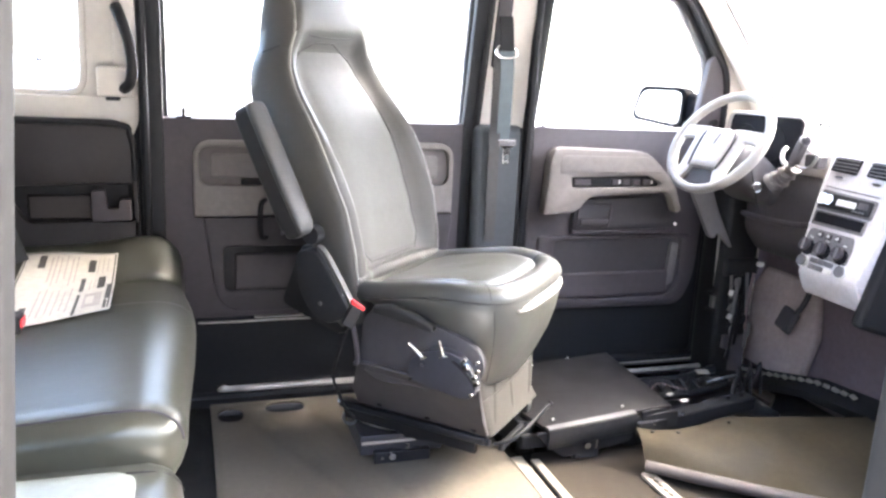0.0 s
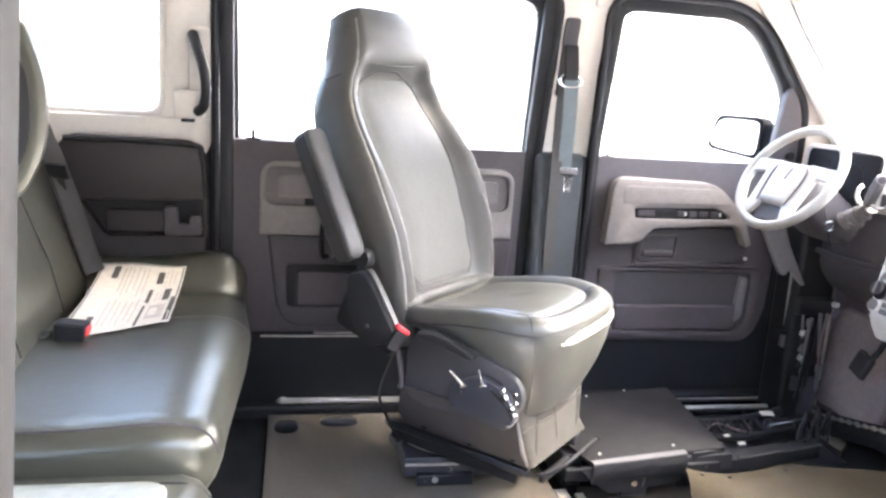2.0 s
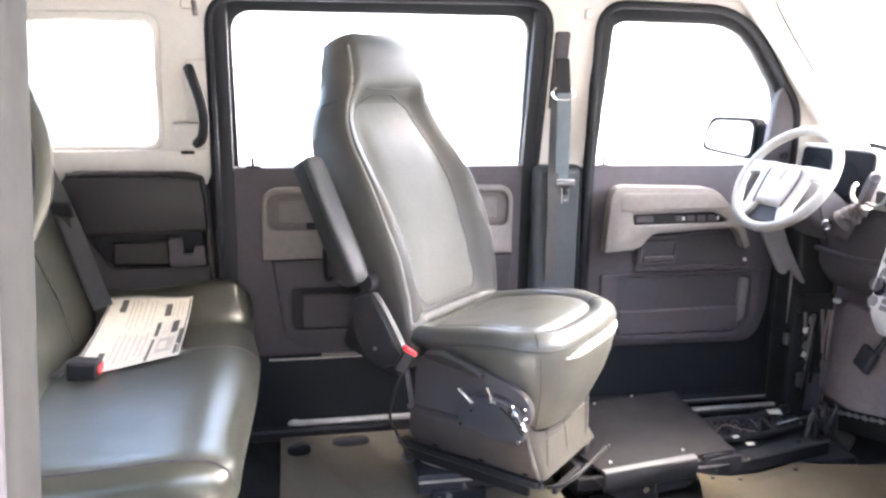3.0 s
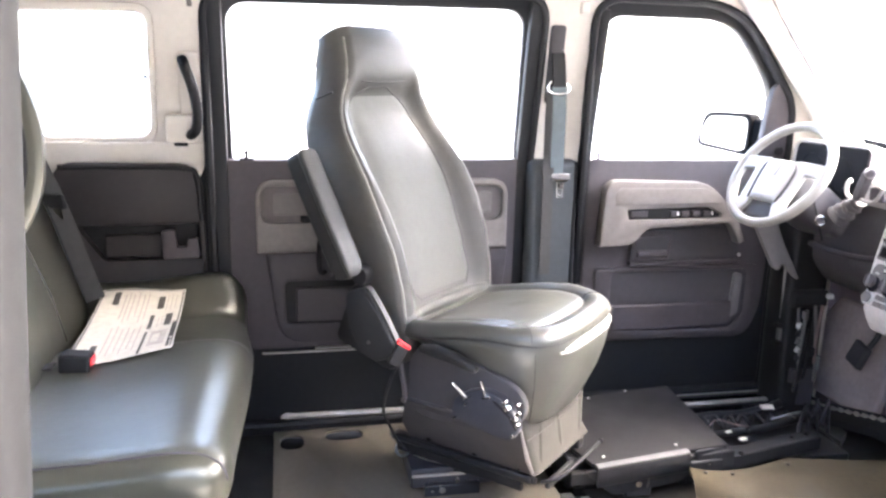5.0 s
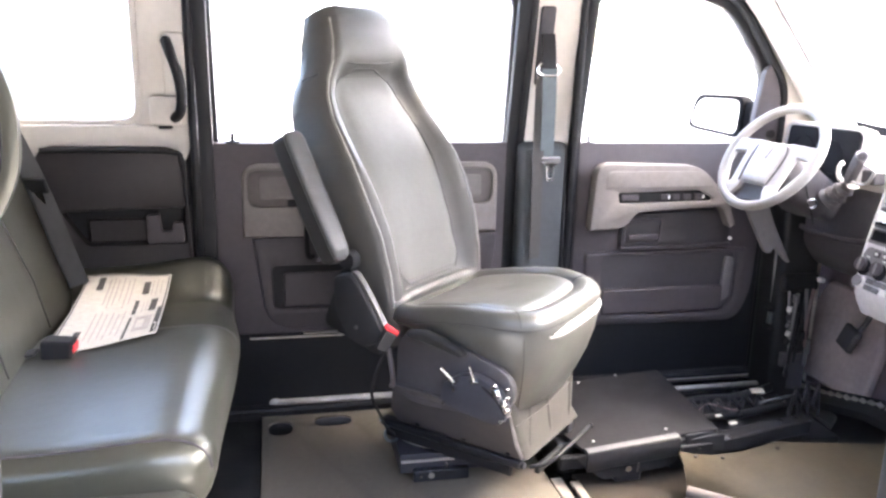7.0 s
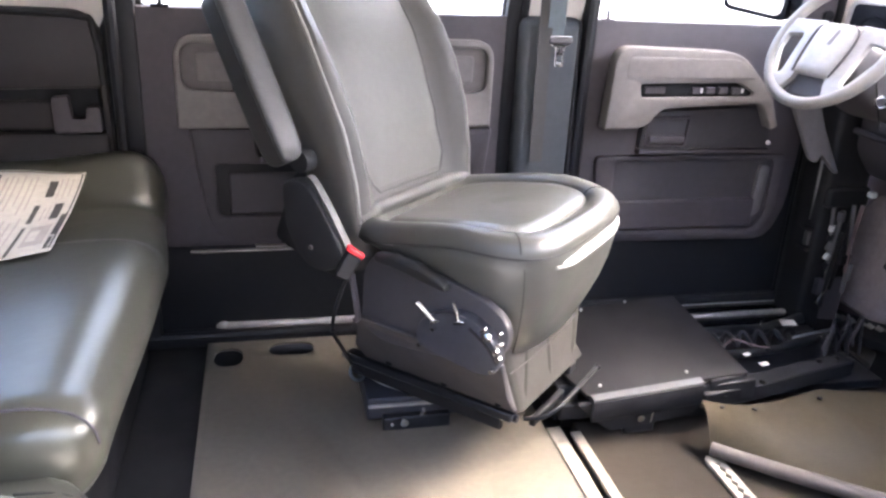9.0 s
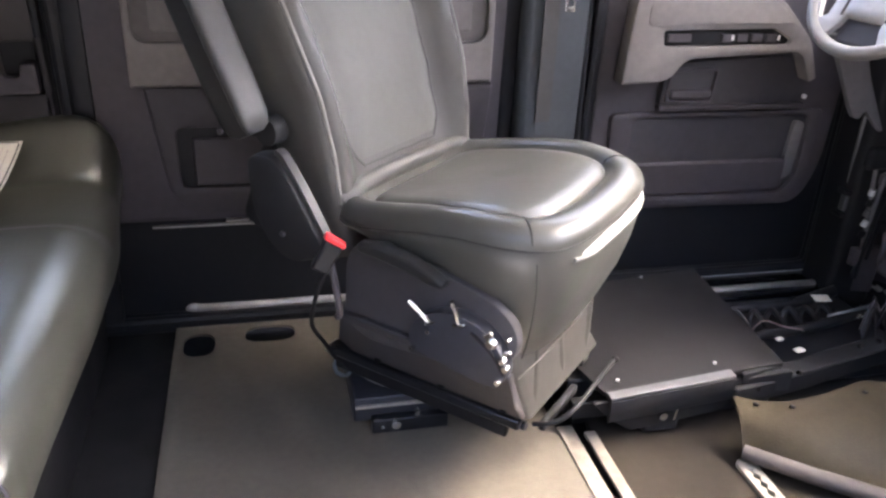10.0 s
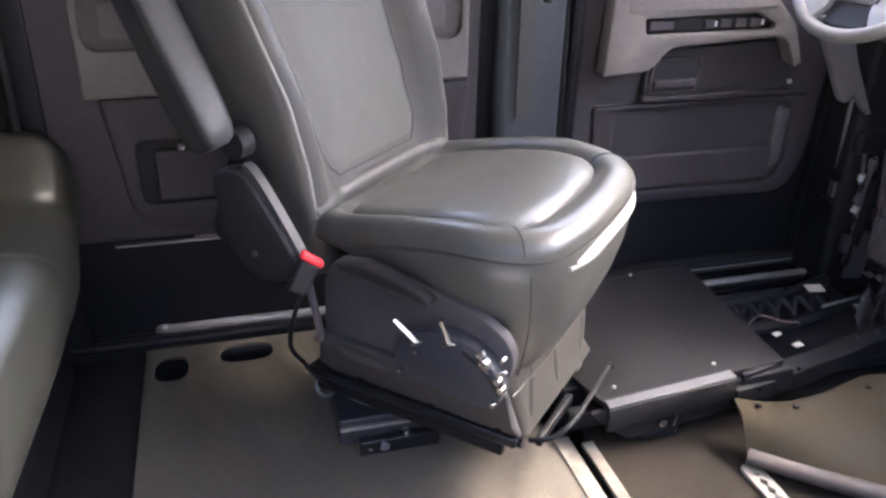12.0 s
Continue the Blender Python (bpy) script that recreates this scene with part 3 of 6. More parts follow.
part("top_ledge", sweep(smoothed([(-0.585, Y - 0.05, 0.883), (-0.25, Y - 0.052, 0.880), (-0.202, Y - 0.05, 0.845), (-0.192, Y - 0.05, 0.72)], 5), 0.008, up=(0, 1, 0)), BLACK, quarter)
qw = thing("window_quarter", "fixed rear quarter window with a cream frame", "window", kind="structure")
QIN = rounded([(-0.965, 0.968), (-0.329, 0.966), (-0.317, 1.322), (-0.965, 1.310)], 0.042)
part("window_frame", inset(plate(QWIN, [QIN], 0.03, 0.006), Y + 0.006), CREAM, qw)
part("gasket", sweep([(x, Y + 0.02 - LEAN_IN * max(0.0, z - BELT), z) for x, z in QIN], 0.0035, loop=True, up=(0, 1, 0), sides=6), TRIM, qw)
pane = part("pane", inset(plate(QIN, [], 0.005), Y + 0.03), GLASS, qw)
pane.visible_shadow = False


def lean_y(z):
    return Y - LEAN_IN * max(0.0, z - BELT)


grab = thing("grab_handle", "dark curved grab handle on a cream mount", "grab handle")
part("mount_plate", inset(plate(rounded([(-0.243, 0.952), (-0.170, 0.952), (-0.178, 1.215), (-0.236, 1.215)], 0.012), [], 0.018, 0.006), Y - 0.018), CREAM, grab, "cream backing plate")
part("foot", inset(plate(rounded([(-0.282, 0.953), (-0.196, 0.953), (-0.196, 1.035), (-0.282, 1.035)], 0.012), [], 0.04, 0.009), Y - 0.042), CREAM, grab, "cream lower foot")
part("foot_plug", box(-0.262, -0.225, Y - 0.040, Y - 0.012, 0.942, 0.953), BLACK, grab, bevel=0.002)
part("bar", sweep(smoothed([(-0.224, lean_y(1.19) - 0.03, 1.192), (-0.212, lean_y(1.16) - 0.065, 1.165), (-0.192, lean_y(1.1) - 0.078, 1.10), (-0.186, lean_y(1.04) - 0.078, 1.04), (-0.194, lean_y(1.0) - 0.068, 0.995), (-0.214, lean_y(0.97) - 0.035, 0.975)], 5), 0.0150, up=(0, 1, 0), sides=12), BLACK, grab, "black plastic bar")
hook = thing("coat_hook", "small cream coat hook over the rear door", "hook")
part("hook_base", box(-0.235, -0.185, lean_y(1.37) - 0.016, lean_y(1.37) + 0.02, 1.355, 1.395), CREAM, hook, bevel=0.006)
part("hook_arm", sweep(smoothed([(-0.20, lean_y(1.37) - 0.012, 1.372), (-0.195, lean_y(1.37) - 0.04, 1.365), (-0.192, lean_y(1.37) - 0.046, 1.335)], 4), 0.007, up=(1, 0, 0)), TAUPE, hook)
plug = thing("pillar_plug", "small square cream cover on the middle pillar", "cover")
part("cover", box(0.958, 0.985, lean_y(1.36) - 0.012, lean_y(1.36) + 0.01, 1.355, 1.388), CREAM, plug, bevel=0.005)

# ---- driver's seat belt on the middle pillar ----
belt = thing("seat_belt", "blue-grey seat belt hanging from a pillar loop", "seat belt")
part("slide_slot", inset(plate(rounded([(0.870, 1.08), (0.916, 1.08), (0.918, 1.318), (0.870, 1.318)], 0.012), [], 0.02, 0.004), Y - 0.012), RECESSM, belt, "dark height adjuster slot")
ry = lean_y(1.12) - 0.045
part("guide_strap", sweep(smoothed([(0.896, lean_y(1.25) - 0.014, 1.235), (0.898, ry - 0.002, 1.18), (0.900, ry - 0.006, 1.132)], 5), 0.021, up=(0, 1, 0), flat=0.006), BLACK, belt, "black guide over the loop")
part("loop", sweep([(0.899 + 0.034 * math.cos(a), ry - 0.004 + 0.006 * math.sin(a), 1.130 + 0.021 * math.sin(a)) for a in (k * math.pi / 14 for k in range(28))], 0.0055, loop=True, up=(0, 1, 0), sides=8), CHROME, belt, "bright metal loop")
part("webbing", sweep(smoothed([(0.899, ry - 0.010, 1.134), (0.902, ry - 0.014, 1.06), (0.910, ry + 0.006, 0.93), (0.916, Y - 0.056, 0.86), (0.918, Y - 0.058, 0.83)], 8), 0.0225, up=(0, 1, 0), flat=0.0012), WEBBING, belt, "blue-grey webbing")
part("webbing_inner", sweep(smoothed([(0.880, ry - 0.001, 1.12), (0.884, ry + 0.016, 1.0), (0.893, Y - 0.050, 0.52)], 6), 0.018, up=(0, 1, 0), flat=0.0012), WEBDARK, belt)
tongue = part("tongue", turned(plate(rounded([(-0.030, 0.03), (0.030, 0.03), (0.028, 0.008), (0.013, 0.0), (0.012, -0.05), (-0.012, -0.05), (-0.013, 0.0), (-0.028, 0.008)], 0.004, 3), [rounded([(-0.006, -0.038), (0.006, -0.038), (0.006, -0.02), (-0.006, -0.02)], 0.002, 2)], 0.004, 0.001), pose(0.930, Y - 0.062, 0.828)), CHROME, belt, "metal belt tongue")
part("tongue_cover", box(0.898, 0.962, Y - 0.066, Y - 0.054, 0.838, 0.854), TRIMLIGHT, tongue, bevel=0.004)

# ---- door mirror outside ----
mir = thing("door_mirror", "grey door mirror reflecting the pale yard", "mirror")
M0 = look((1.728, 1.81, 0.957), (1.728 + 0.86, 1.81 + 0.51, 0.957))


def mirror_ring(grow, z, shift=0.0):
    """The mirror's outline, taller towards the van, grown and set back."""
    return [(x + shift, y, z) for x, y in rounded([(-0.122 - grow, -0.040 - grow), (0.082 + grow, -0.066 - grow), (0.087 + grow, 0.074 + grow), (-0.089 - grow, 0.071 + grow)], 0.034, 7)]


part("housing", turned(loft([mirror_ring(-0.004, 0.006), mirror_ring(0.008, 0.008), mirror_ring(0.011, 0.0), mirror_ring(0.008, -0.045, 0.012), mirror_ring(-0.012, -0.085, 0.02), mirror_ring(-0.03, -0.10, 0.02)]), M0), MIRRIM, mir, "dark grey mirror housing")
part("mirror_glass", turned(loft([mirror_ring(-0.004, 0.001), mirror_ring(-0.004, 0.0085)]), M0), MIRROR, mir, "pale mirror glass")
part("arm", turned(loft([[(x, y, z) for y, z in superellipse(cy, cz, ry, 0.030, 3.5, 20)] for x, cy, cz, ry in ((0.088, 0.008, -0.03, 0.056), (0.112, 0.008, -0.03, 0.058), (0.150, 0.0, -0.02, 0.050), (0.235, -0.01, 0.04, 0.045))]), M0), MIRRIM, mir, "dark grey mirror arm")


# ---- driver's seat, turned towards the open doorway ----
SEAT = pose(0.635, 1.035, 0, 0, 0, -45)
seat = thing("swivel_chair", "grey leather driver chair turned towards the doorway, armrest raised", "chair", at=SEAT)


def table(s, rows):
    return float(np.interp(s, [r[0] for r in rows], [r[1] for r in rows]))


def eased(a, b, x):
    t = min(1.0, max(0.0, (x - a) / (b - a)))
    return t * t * (3 - 2 * t)


RECLINE = radians(19.5)
B0 = Vector((-0.16, 0.0, 0.52))
BN = Vector((math.cos(RECLINE), 0, math.sin(RECLINE)))
BS = Vector((-math.sin(RECLINE), 0, math.cos(RECLINE)))
W_ROWS = [(-0.10, 0.205), (0.0, 0.225), (0.10, 0.231), (0.19, 0.238), (0.30, 0.248), (0.38, 0.246), (0.44, 0.238), (0.50, 0.231), (0.55, 0.222), (0.60, 0.208), (0.65, 0.189), (0.69, 0.172), (0.75, 0.157), (0.80, 0.148), (0.825, 0.136)]
D_ROWS = [(-0.10, -0.01), (0.0, 0.004), (0.08, 0.024), (0.19, 0.037), (0.30, 0.030), (0.39, 0.016), (0.46, -0.008), (0.53, -0.038), (0.59, -0.053), (0.64, -0.048), (0.68, -0.032), (0.74, -0.026), (0.80, -0.028), (0.825, -0.040)]
I_ROWS = [(0.0, 0.146), (0.15, 0.150), (0.25, 0.154), (0.37, 0.165), (0.48, 0.164), (0.55, 0.156), (0.60, 0.144), (0.64, 0.132), (0.67, 0.118)]
R_ROWS = [(-0.1, 0.0), (0.02, 0.026), (0.08, 0.042), (0.15, 0.052), (0.25, 0.052), (0.40, 0.046), (0.52, 0.034), (0.60, 0.036), (0.650, 0.036), (0.682, 0.006), (0.70, 0.0)]


def lean_far(s):
    """How far the upper back stands off to the far side."""
    return 0.020 * eased(0.42, 0.60, s)


def back_front(s, l):
    """How far the backrest's face stands forward of its plane."""
    w, d, wi, r = (table(s, q) for q in (W_ROWS, D_ROWS, I_ROWS, R_ROWS))
    wi = min(wi, w - 0.05)
    n = d - r * (1 - eased(wi - 0.012, min(w - 0.005, wi + 0.06), abs(l)))
    return n - 0.016 * eased(w - 0.03, w, abs(l)) ** 2


def back_ring(s):
    w, d = table(s, W_ROWS), table(s, D_ROWS)
    t = table(s, [(-0.1, 0.12), (0.1, 0.155), (0.45, 0.187), (0.62, 0.170), (0.75, 0.148), (0.825, 0.110)])
    pts = [(l, back_front(s, l)) for l in (w * k / 15 for k in range(-15, 16))]
    pts += [(w + 0.006, d - 0.026), (w + 0.010, d - 0.045), (w + 0.010, d - t * 0.6), (w + 0.002, d - t * 0.85), (w - 0.022, d - t * 0.97)]
    pts += [(w * k / 6, d - t) for k in range(4, -5, -1)]
    pts += [(-w + 0.022, d - t * 0.97), (-w - 0.002, d - t * 0.85), (-w - 0.010, d - t * 0.6), (-w - 0.010, d - 0.045), (-w - 0.006, d - 0.026)]
    return [B0 + s * BS + n * BN + Vector((0, l + lean_far(s), 0)) for l, n in pts]


LEVELS = [-0.10 + 0.02 * k for k in range(46)] + [0.815, 0.828]
rings = [back_ring(s) for s in LEVELS]
top = B0 + 0.832 * BS - 0.085 * BN
rings.append([top + 0.82 * (p - top) + 0.008 * BS for p in back_ring(0.832)])
rings.append([top + 0.45 * (p - top) + 0.013 * BS for p in back_ring(0.825)])
backrest = part("backrest", loft(rings), BACKM, seat, "grey leather backrest with built-in headrest")
# centre panel of the backrest
grid = []
for k in range(31):
    s = 0.045 + (0.664 - 0.045) * k / 30
    wi = table(s, I_ROWS) * (1 - (1 - min(1.0, (s - 0.040) / 0.06)) ** 2 * 0.24) * math.sqrt(max(0.03, 1 - max(0.0, (s - 0.595) / 0.073) ** 2))
    row = []
    for j in range(-10, 11):
        l = wi * j / 10
        edge = max(abs(j) / 10, abs(k - 15) / 15)
        row.append(B0 + s * BS + Vector((0, l, 0)) + BN * (back_front(s, l - lean_far(s)) + 0.015 * (1 - edge ** 5) - 0.0025))
    grid.append(row)
part("back_panel", loft(grid, closed=False, caps=False), PANEL, backrest, "lighter grey padded centre panel")
roll = [B0 + (0.016 - 0.006 * (abs(j) / 10) ** 3) * BS + Vector((0, 0.212 * j / 10, 0)) + BN * (back_front(0.02, 0.212 * j / 10) - 0.006 - 0.016 * (abs(j) / 10) ** 5) for j in range(-10, 11)]
part("lumbar_roll", sweep(smoothed(roll, 2), 0.020, up=BS, sides=14), BACKM, backrest, "padded roll at the foot of the backrest")
rim = [r[0] for r in grid] + grid[-1][1:] + [r[-1] for r in grid[::-1]][1:] + grid[0][::-1][1:-1]
part("panel_seam", sweep([p + 0.001 * BN for p in rim], 0.0034, loop=True, up=BN, sides=6), PIPING, backrest, "dark sewn seam")
for sg in (-1, 1):
    line = [B0 + s * BS + Vector((0, lean_far(s) + sg * (table(s, W_ROWS) - 0.006), 0)) + BN * (back_front(s, table(s, W_ROWS) - 0.006) + 0.0005) for s in (0.0 + 0.02 * k for k in range(41))]
    part("edge_piping", sweep(line, 0.0042, up=BN, sides=8), PIPEL, backrest, "pale edge piping")
    line2 = [p - 0.010 * BN + Vector((0, sg * 0.0075, 0)) for p in line]
    part("edge_stitch", sweep(line2, 0.0018, up=BN, sides=6), PIPING, backrest)
w = table(0.665, W_ROWS)
neck = [B0 + (0.672 + 0.018 * (abs(j) / 10) ** 2) * BS + Vector((0, 0.017 + w * j / 10, 0)) + BN * (back_front(0.675, w * j / 10) + 0.001) for j in range(-9, 10)]
part("headrest_seam", sweep(neck, 0.0025, up=BN, sides=6), PIPING, backrest)
side = [B0 + 0.655 * BS + Vector((0, -table(0.655, W_ROWS), 0)) + BN * (table(0.655, D_ROWS) - x) for x in (0.03, 0.05, 0.075, 0.095)]
part("side_seam", sweep(side, 0.0024, up=(0, 1, 0), sides=6), PIPING, backrest)

# seat cushion: a boat-shaped hull with a rolled rim and a padded centre
REAR = -0.215


def sink(f):
    """How far the cushion's top falls towards the backrest."""
    return 0.046 * eased(0.12, -0.20, f)


def cushion_ring(front, half, z, q=None, power=4.2, n=64, rear=REAR):
    cx, rx = (front + rear) / 2, (front - rear) / 2
    out = []
    for f, l in superellipse(cx, 0.0, rx, half, power, n):
        zz = z - sink(f)
        f += 0.012 * (1 - (l / half) ** 2) * (1 if f > cx else 0)
        if q is not None:
            lowest = 0.295 + 0.60 * max(0.0, 0.17 - f)
            zz = lowest + (0.548 - sink(f) - 0.010 * eased(0.0, -0.22, l) - lowest) * q
            l *= 1 - (0.13 if l > 0 else 0.02) * max(0.0, 0.86 - q)
        else:
            zz -= 0.010 * eased(0.0, -0.22, l) * max(0.0, min(1.0, (0.558 - z) / 0.012))
            zz += 0.010 * (abs(l) / 0.26) ** 2 + 0.006 * eased(0.05, 0.22, l) * eased(0.24, 0.05, f)
        out.append((f, l, zz))
    return out


hull = [cushion_ring(0.190, 0.190, 0, 0.0), cushion_ring(0.212, 0.214, 0, 0.18), cushion_ring(0.234, 0.234, 0, 0.40), cushion_ring(0.247, 0.245, 0, 0.60),
        cushion_ring(0.252, 0.250, 0, 0.76), cushion_ring(0.253, 0.252, 0, 0.86), cushion_ring(0.252, 0.252, 0, 0.93), cushion_ring(0.250, 0.249, 0.534), cushion_ring(0.244, 0.243, 0.536)]
hull_ob = part("cushion_side", loft(hull), LEATHER, seat, "grey leather cushion side, tapering down")
rimroll = [cushion_ring(0.240, 0.239, 0.526), cushion_ring(0.249, 0.248, 0.5345), cushion_ring(0.2525, 0.251, 0.5395), cushion_ring(0.251, 0.2495, 0.547), cushion_ring(0.245, 0.2435, 0.556, rear=-0.213), cushion_ring(0.234, 0.233, 0.5635, rear=-0.208),
           cushion_ring(0.219, 0.219, 0.567, rear=-0.200), cushion_ring(0.204, 0.206, 0.565, rear=-0.190, power=4.6), cushion_ring(0.192, 0.196, 0.559, rear=-0.176, power=5.2),
           cushion_ring(0.184, 0.189, 0.551, rear=-0.160, power=6), cushion_ring(0.176, 0.182, 0.545, rear=-0.150, power=6)]
rimroll.append([(f * 0.9, l * 0.9, z) for f, l, z in rimroll[-1]])
cushion = part("cushion", loft(rimroll), LEATHER, seat, "grey leather seat cushion with a rolled rim")
centre = [cushion_ring(0.180, 0.186, 0.543, rear=-0.155, power=6.5), cushion_ring(0.1785, 0.1845, 0.550, rear=-0.153, power=6.5), cushion_ring(0.174, 0.181, 0.556, rear=-0.148, power=6.5), cushion_ring(0.163, 0.171, 0.5605, rear=-0.138, power=6),
          cushion_ring(0.145, 0.152, 0.562, rear=-0.125, power=5), cushion_ring(0.10, 0.115, 0.5615, rear=-0.095, power=4), cushion_ring(0.05, 0.06, 0.561, rear=-0.05, power=3), cushion_ring(0.01, 0.015, 0.561, rear=-0.012, power=2)]
part("centre_panel", loft(centre), LEATHER, cushion, "padded centre panel of the cushion")
for d, z in ((0.0, 0.5375), (-0.003, 0.5455)):
    part("rim_stitch", sweep(cushion_ring(0.2527 + d, 0.2512 + d, z), 0.0016, loop=True, up=(0, 0, 1), sides=6), PIPING, cushion, "twin seam under the rim")
for sg in (-1, 1):
    part("corner_seam", sweep([ring[9 * sg] for ring in rimroll[9:2:-1]], 0.0018, up=(0, 1, 0), sides=6), PIPING, cushion)
part("hull_seam", sweep(smoothed([(0.226, -0.238, 0.525), (0.230, -0.240, 0.48), (0.228, -0.238, 0.43), (0.218, -0.226, 0.38), (0.205, -0.212, 0.335)], 5), 0.0015, up=(0, 1, 0), sides=6), PIPING, hull_ob)


def front_line(front, half, z, l0, l1, ends=0.0):
    """A line round the cushion's front from l0 to l1, rising towards its ends."""
    pts = sorted((p for p in cushion_ring(front, half, z, n=120) if p[0] > 0.05 and l0 <= p[1] <= l1), key=lambda p: p[1])
    return [(f, l, zz + ends * max(0.0, (l0 + 0.07 - l) / 0.07) ** 1.5) for f, l, zz in pts]


part("pocket_welt", sweep(front_line(0.254, 0.255, 0.504, -0.158, 0.235, 0.010), 0.0036, up=(0, 0, 1), sides=8), PIPEL, hull_ob, "pale welt of the torn front pocket")
foam = front_line(0.250, 0.252, 0.515, -0.135, 0.185)
rings = []
for k, p in enumerate(foam):
    h = 0.0125 * max(0.08, math.sin(math.pi * (k + 0.5) / len(foam))) ** 0.7
    rings.append([Vector(p) + Vector((o, 0, h * v)) for o, v in ((-0.006, -1), (0.003, -1), (0.005, 0), (0.002, 1), (-0.006, 1))])
part("foam_strip", loft(rings), FOAM, hull_ob, "white foam showing in the pocket")

# taper between cushion and slides
def skirt_ring(f0, f1, l0, l1, z, r):
    return [(f, l, z) for f, l in rounded([(f0, l0), (f1, l0), (f1, l1), (f0, l1)], r, 4)]


SKIRT = [skirt_ring(-0.210, 0.196, -0.132, 0.205, 0.150, 0.02), skirt_ring(-0.200, 0.188, -0.148, 0.185, 0.19, 0.035), skirt_ring(-0.175, 0.180, -0.190, 0.165, 0.28, 0.04),
         skirt_ring(-0.145, 0.165, -0.222, 0.165, 0.36, 0.045), skirt_ring(-0.13, 0.150, -0.236, 0.17, 0.43, 0.045)]
skirt = part("base_cover", loft(SKIRT), SKIRTM, seat, "dark grey creased cover of the seat base")
for l, lean, w in ((-0.098, 0.004, 0.010), (0.030, -0.022, 0.013), (0.138, 0.026, 0.016)):
    part("pleat", loft([[(f + 0.0050 * b, l + lean * k + w * a, z) for a, b in ((-1, -0.6), (-0.3, 0.5), (0.3, 0.6), (1.0, -0.6))] for k, f, z in ((0.0, 0.189, 0.154), (0.4, 0.188, 0.20), (0.8, 0.182, 0.26), (1.1, 0.177, 0.30))]), SKIRTM, skirt)
part("cover_seam", sweep(smoothed([(0.184, -0.175, 0.262), (0.186, -0.06, 0.258), (0.186, 0.05, 0.262), (0.182, 0.155, 0.270)], 4), 0.0016, up=(1, 0, 0), sides=6), PIPING, skirt)
part("side_panel", loft([[(f, l - 0.006, z) for f, l, z in ((-0.214, -0.130, 0.150), (0.186, -0.130, 0.150), (0.200, -0.205, 0.225), (0.212, -0.262, 0.330), (-0.135, -0.262, 0.330), (-0.185, -0.205, 0.225))], [(f, l + 0.008, z + 0.003) for f, l, z in ((-0.214, -0.130, 0.150), (0.186, -0.130, 0.150), (0.200, -0.205, 0.225), (0.212, -0.262, 0.330), (-0.135, -0.262, 0.330), (-0.185, -0.205, 0.225))]]), SHIELDM, skirt, "dark grey side panel", bevel=0.004)
for f in (-0.13, 0.02, 0.155):
    part("cover_rivet", turned(cyl(0.007, 0.006, 12), pose(f, -0.156, 0.172, 50, 0, 0)), BLACK, skirt)
SIDE_TOP = [(-0.135, 0.31), (-0.13, 0.44), (-0.10, 0.480), (-0.02, 0.482), (0.075, 0.470), (0.165, 0.445), (0.205, 0.42), (0.218, 0.385), (0.205, 0.345), (0.10, 0.30), (-0.08, 0.285)]
guard = part("side_shield", moved(plate(rounded(SIDE_TOP, 0.03, 4), [], 0.022, 0.004), lambda c: Vector((c.x, c.y - 0.255, c.z))), SHIELDM, seat, "dark moulded side shield")
part("recline_handle", loft([[Vector((f, y, z + w * k)) for y, k in ((-0.284, -1), (-0.292, -0.8), (-0.294, 0.6), (-0.288, 1), (-0.270, 1), (-0.270, -1))] for f, z, w in ((-0.075, 0.487, 0.010), (-0.03, 0.490, 0.016), (0.03, 0.482, 0.015), (0.075, 0.470, 0.011), (0.092, 0.466, 0.005))]), ARMM, guard, "dark recline handle", bevel=0.003)
CRES = [(0.012, 0.322), (0.020, 0.372), (0.060, 0.402), (0.112, 0.414), (0.158, 0.402), (0.190, 0.374), (0.205, 0.336), (0.190, 0.303), (0.150, 0.300), (0.080, 0.310)]
mech = part("adjuster_plate", moved(plate(rounded(CRES, 0.02, 4), [], 0.028, 0.002), lambda c: Vector((c.x + 0.008, c.y - 0.281, c.z + 0.006))), PLATEM, seat, "black metal adjuster plate with bolts")
MO = Vector((0.020, 0.0, 0.013))
part("lever", sweep([MO + Vector(p) for p in [(0.049, -0.284, 0.374), (0.030, -0.287, 0.391), (0.010, -0.292, 0.410)]], 0.0042, up=(0, 1, 0), sides=8), CHROME, mech, "bright metal lever")
part("lever", sweep([MO + Vector(p) for p in [(0.102, -0.284, 0.392), (0.098, -0.287, 0.412), (0.092, -0.292, 0.434)]], 0.0040, up=(0, 1, 0), sides=8), CHROME, mech, "bright metal lever")
part("lever_foot", sweep([MO + Vector(p) for p in [(0.040, -0.288, 0.372), (0.060, -0.288, 0.384)]], 0.003, up=(0, 1, 0), sides=6), CHROME, mech)
part("lever_foot", sweep([MO + Vector(p) for p in [(0.094, -0.288, 0.388), (0.116, -0.288, 0.396)]], 0.003, up=(0, 1, 0), sides=6), CHROME, mech)
for f, z, r in ((0.170, 0.380, 0.0075), (0.194, 0.358, 0.0055), (0.200, 0.345, 0.006), (0.188, 0.315, 0.0045), (0.024, 0.319, 0.004), (0.055, 0.363, 0.004), (0.200, 0.398, 0.004)):
    part("bolt", turned(cyl(r, 0.010, 6 if r > 0.007 else 10), pose(f + 0.012, -0.286, z + 0.011, 90, 0, 0)), CHROME, mech, "zinc-plated bolt")
part("washer", turned(cyl(0.0105, 0.003, 16), pose(0.182, -0.283, 0.391, 90, 0, 0)), CHROME, mech)
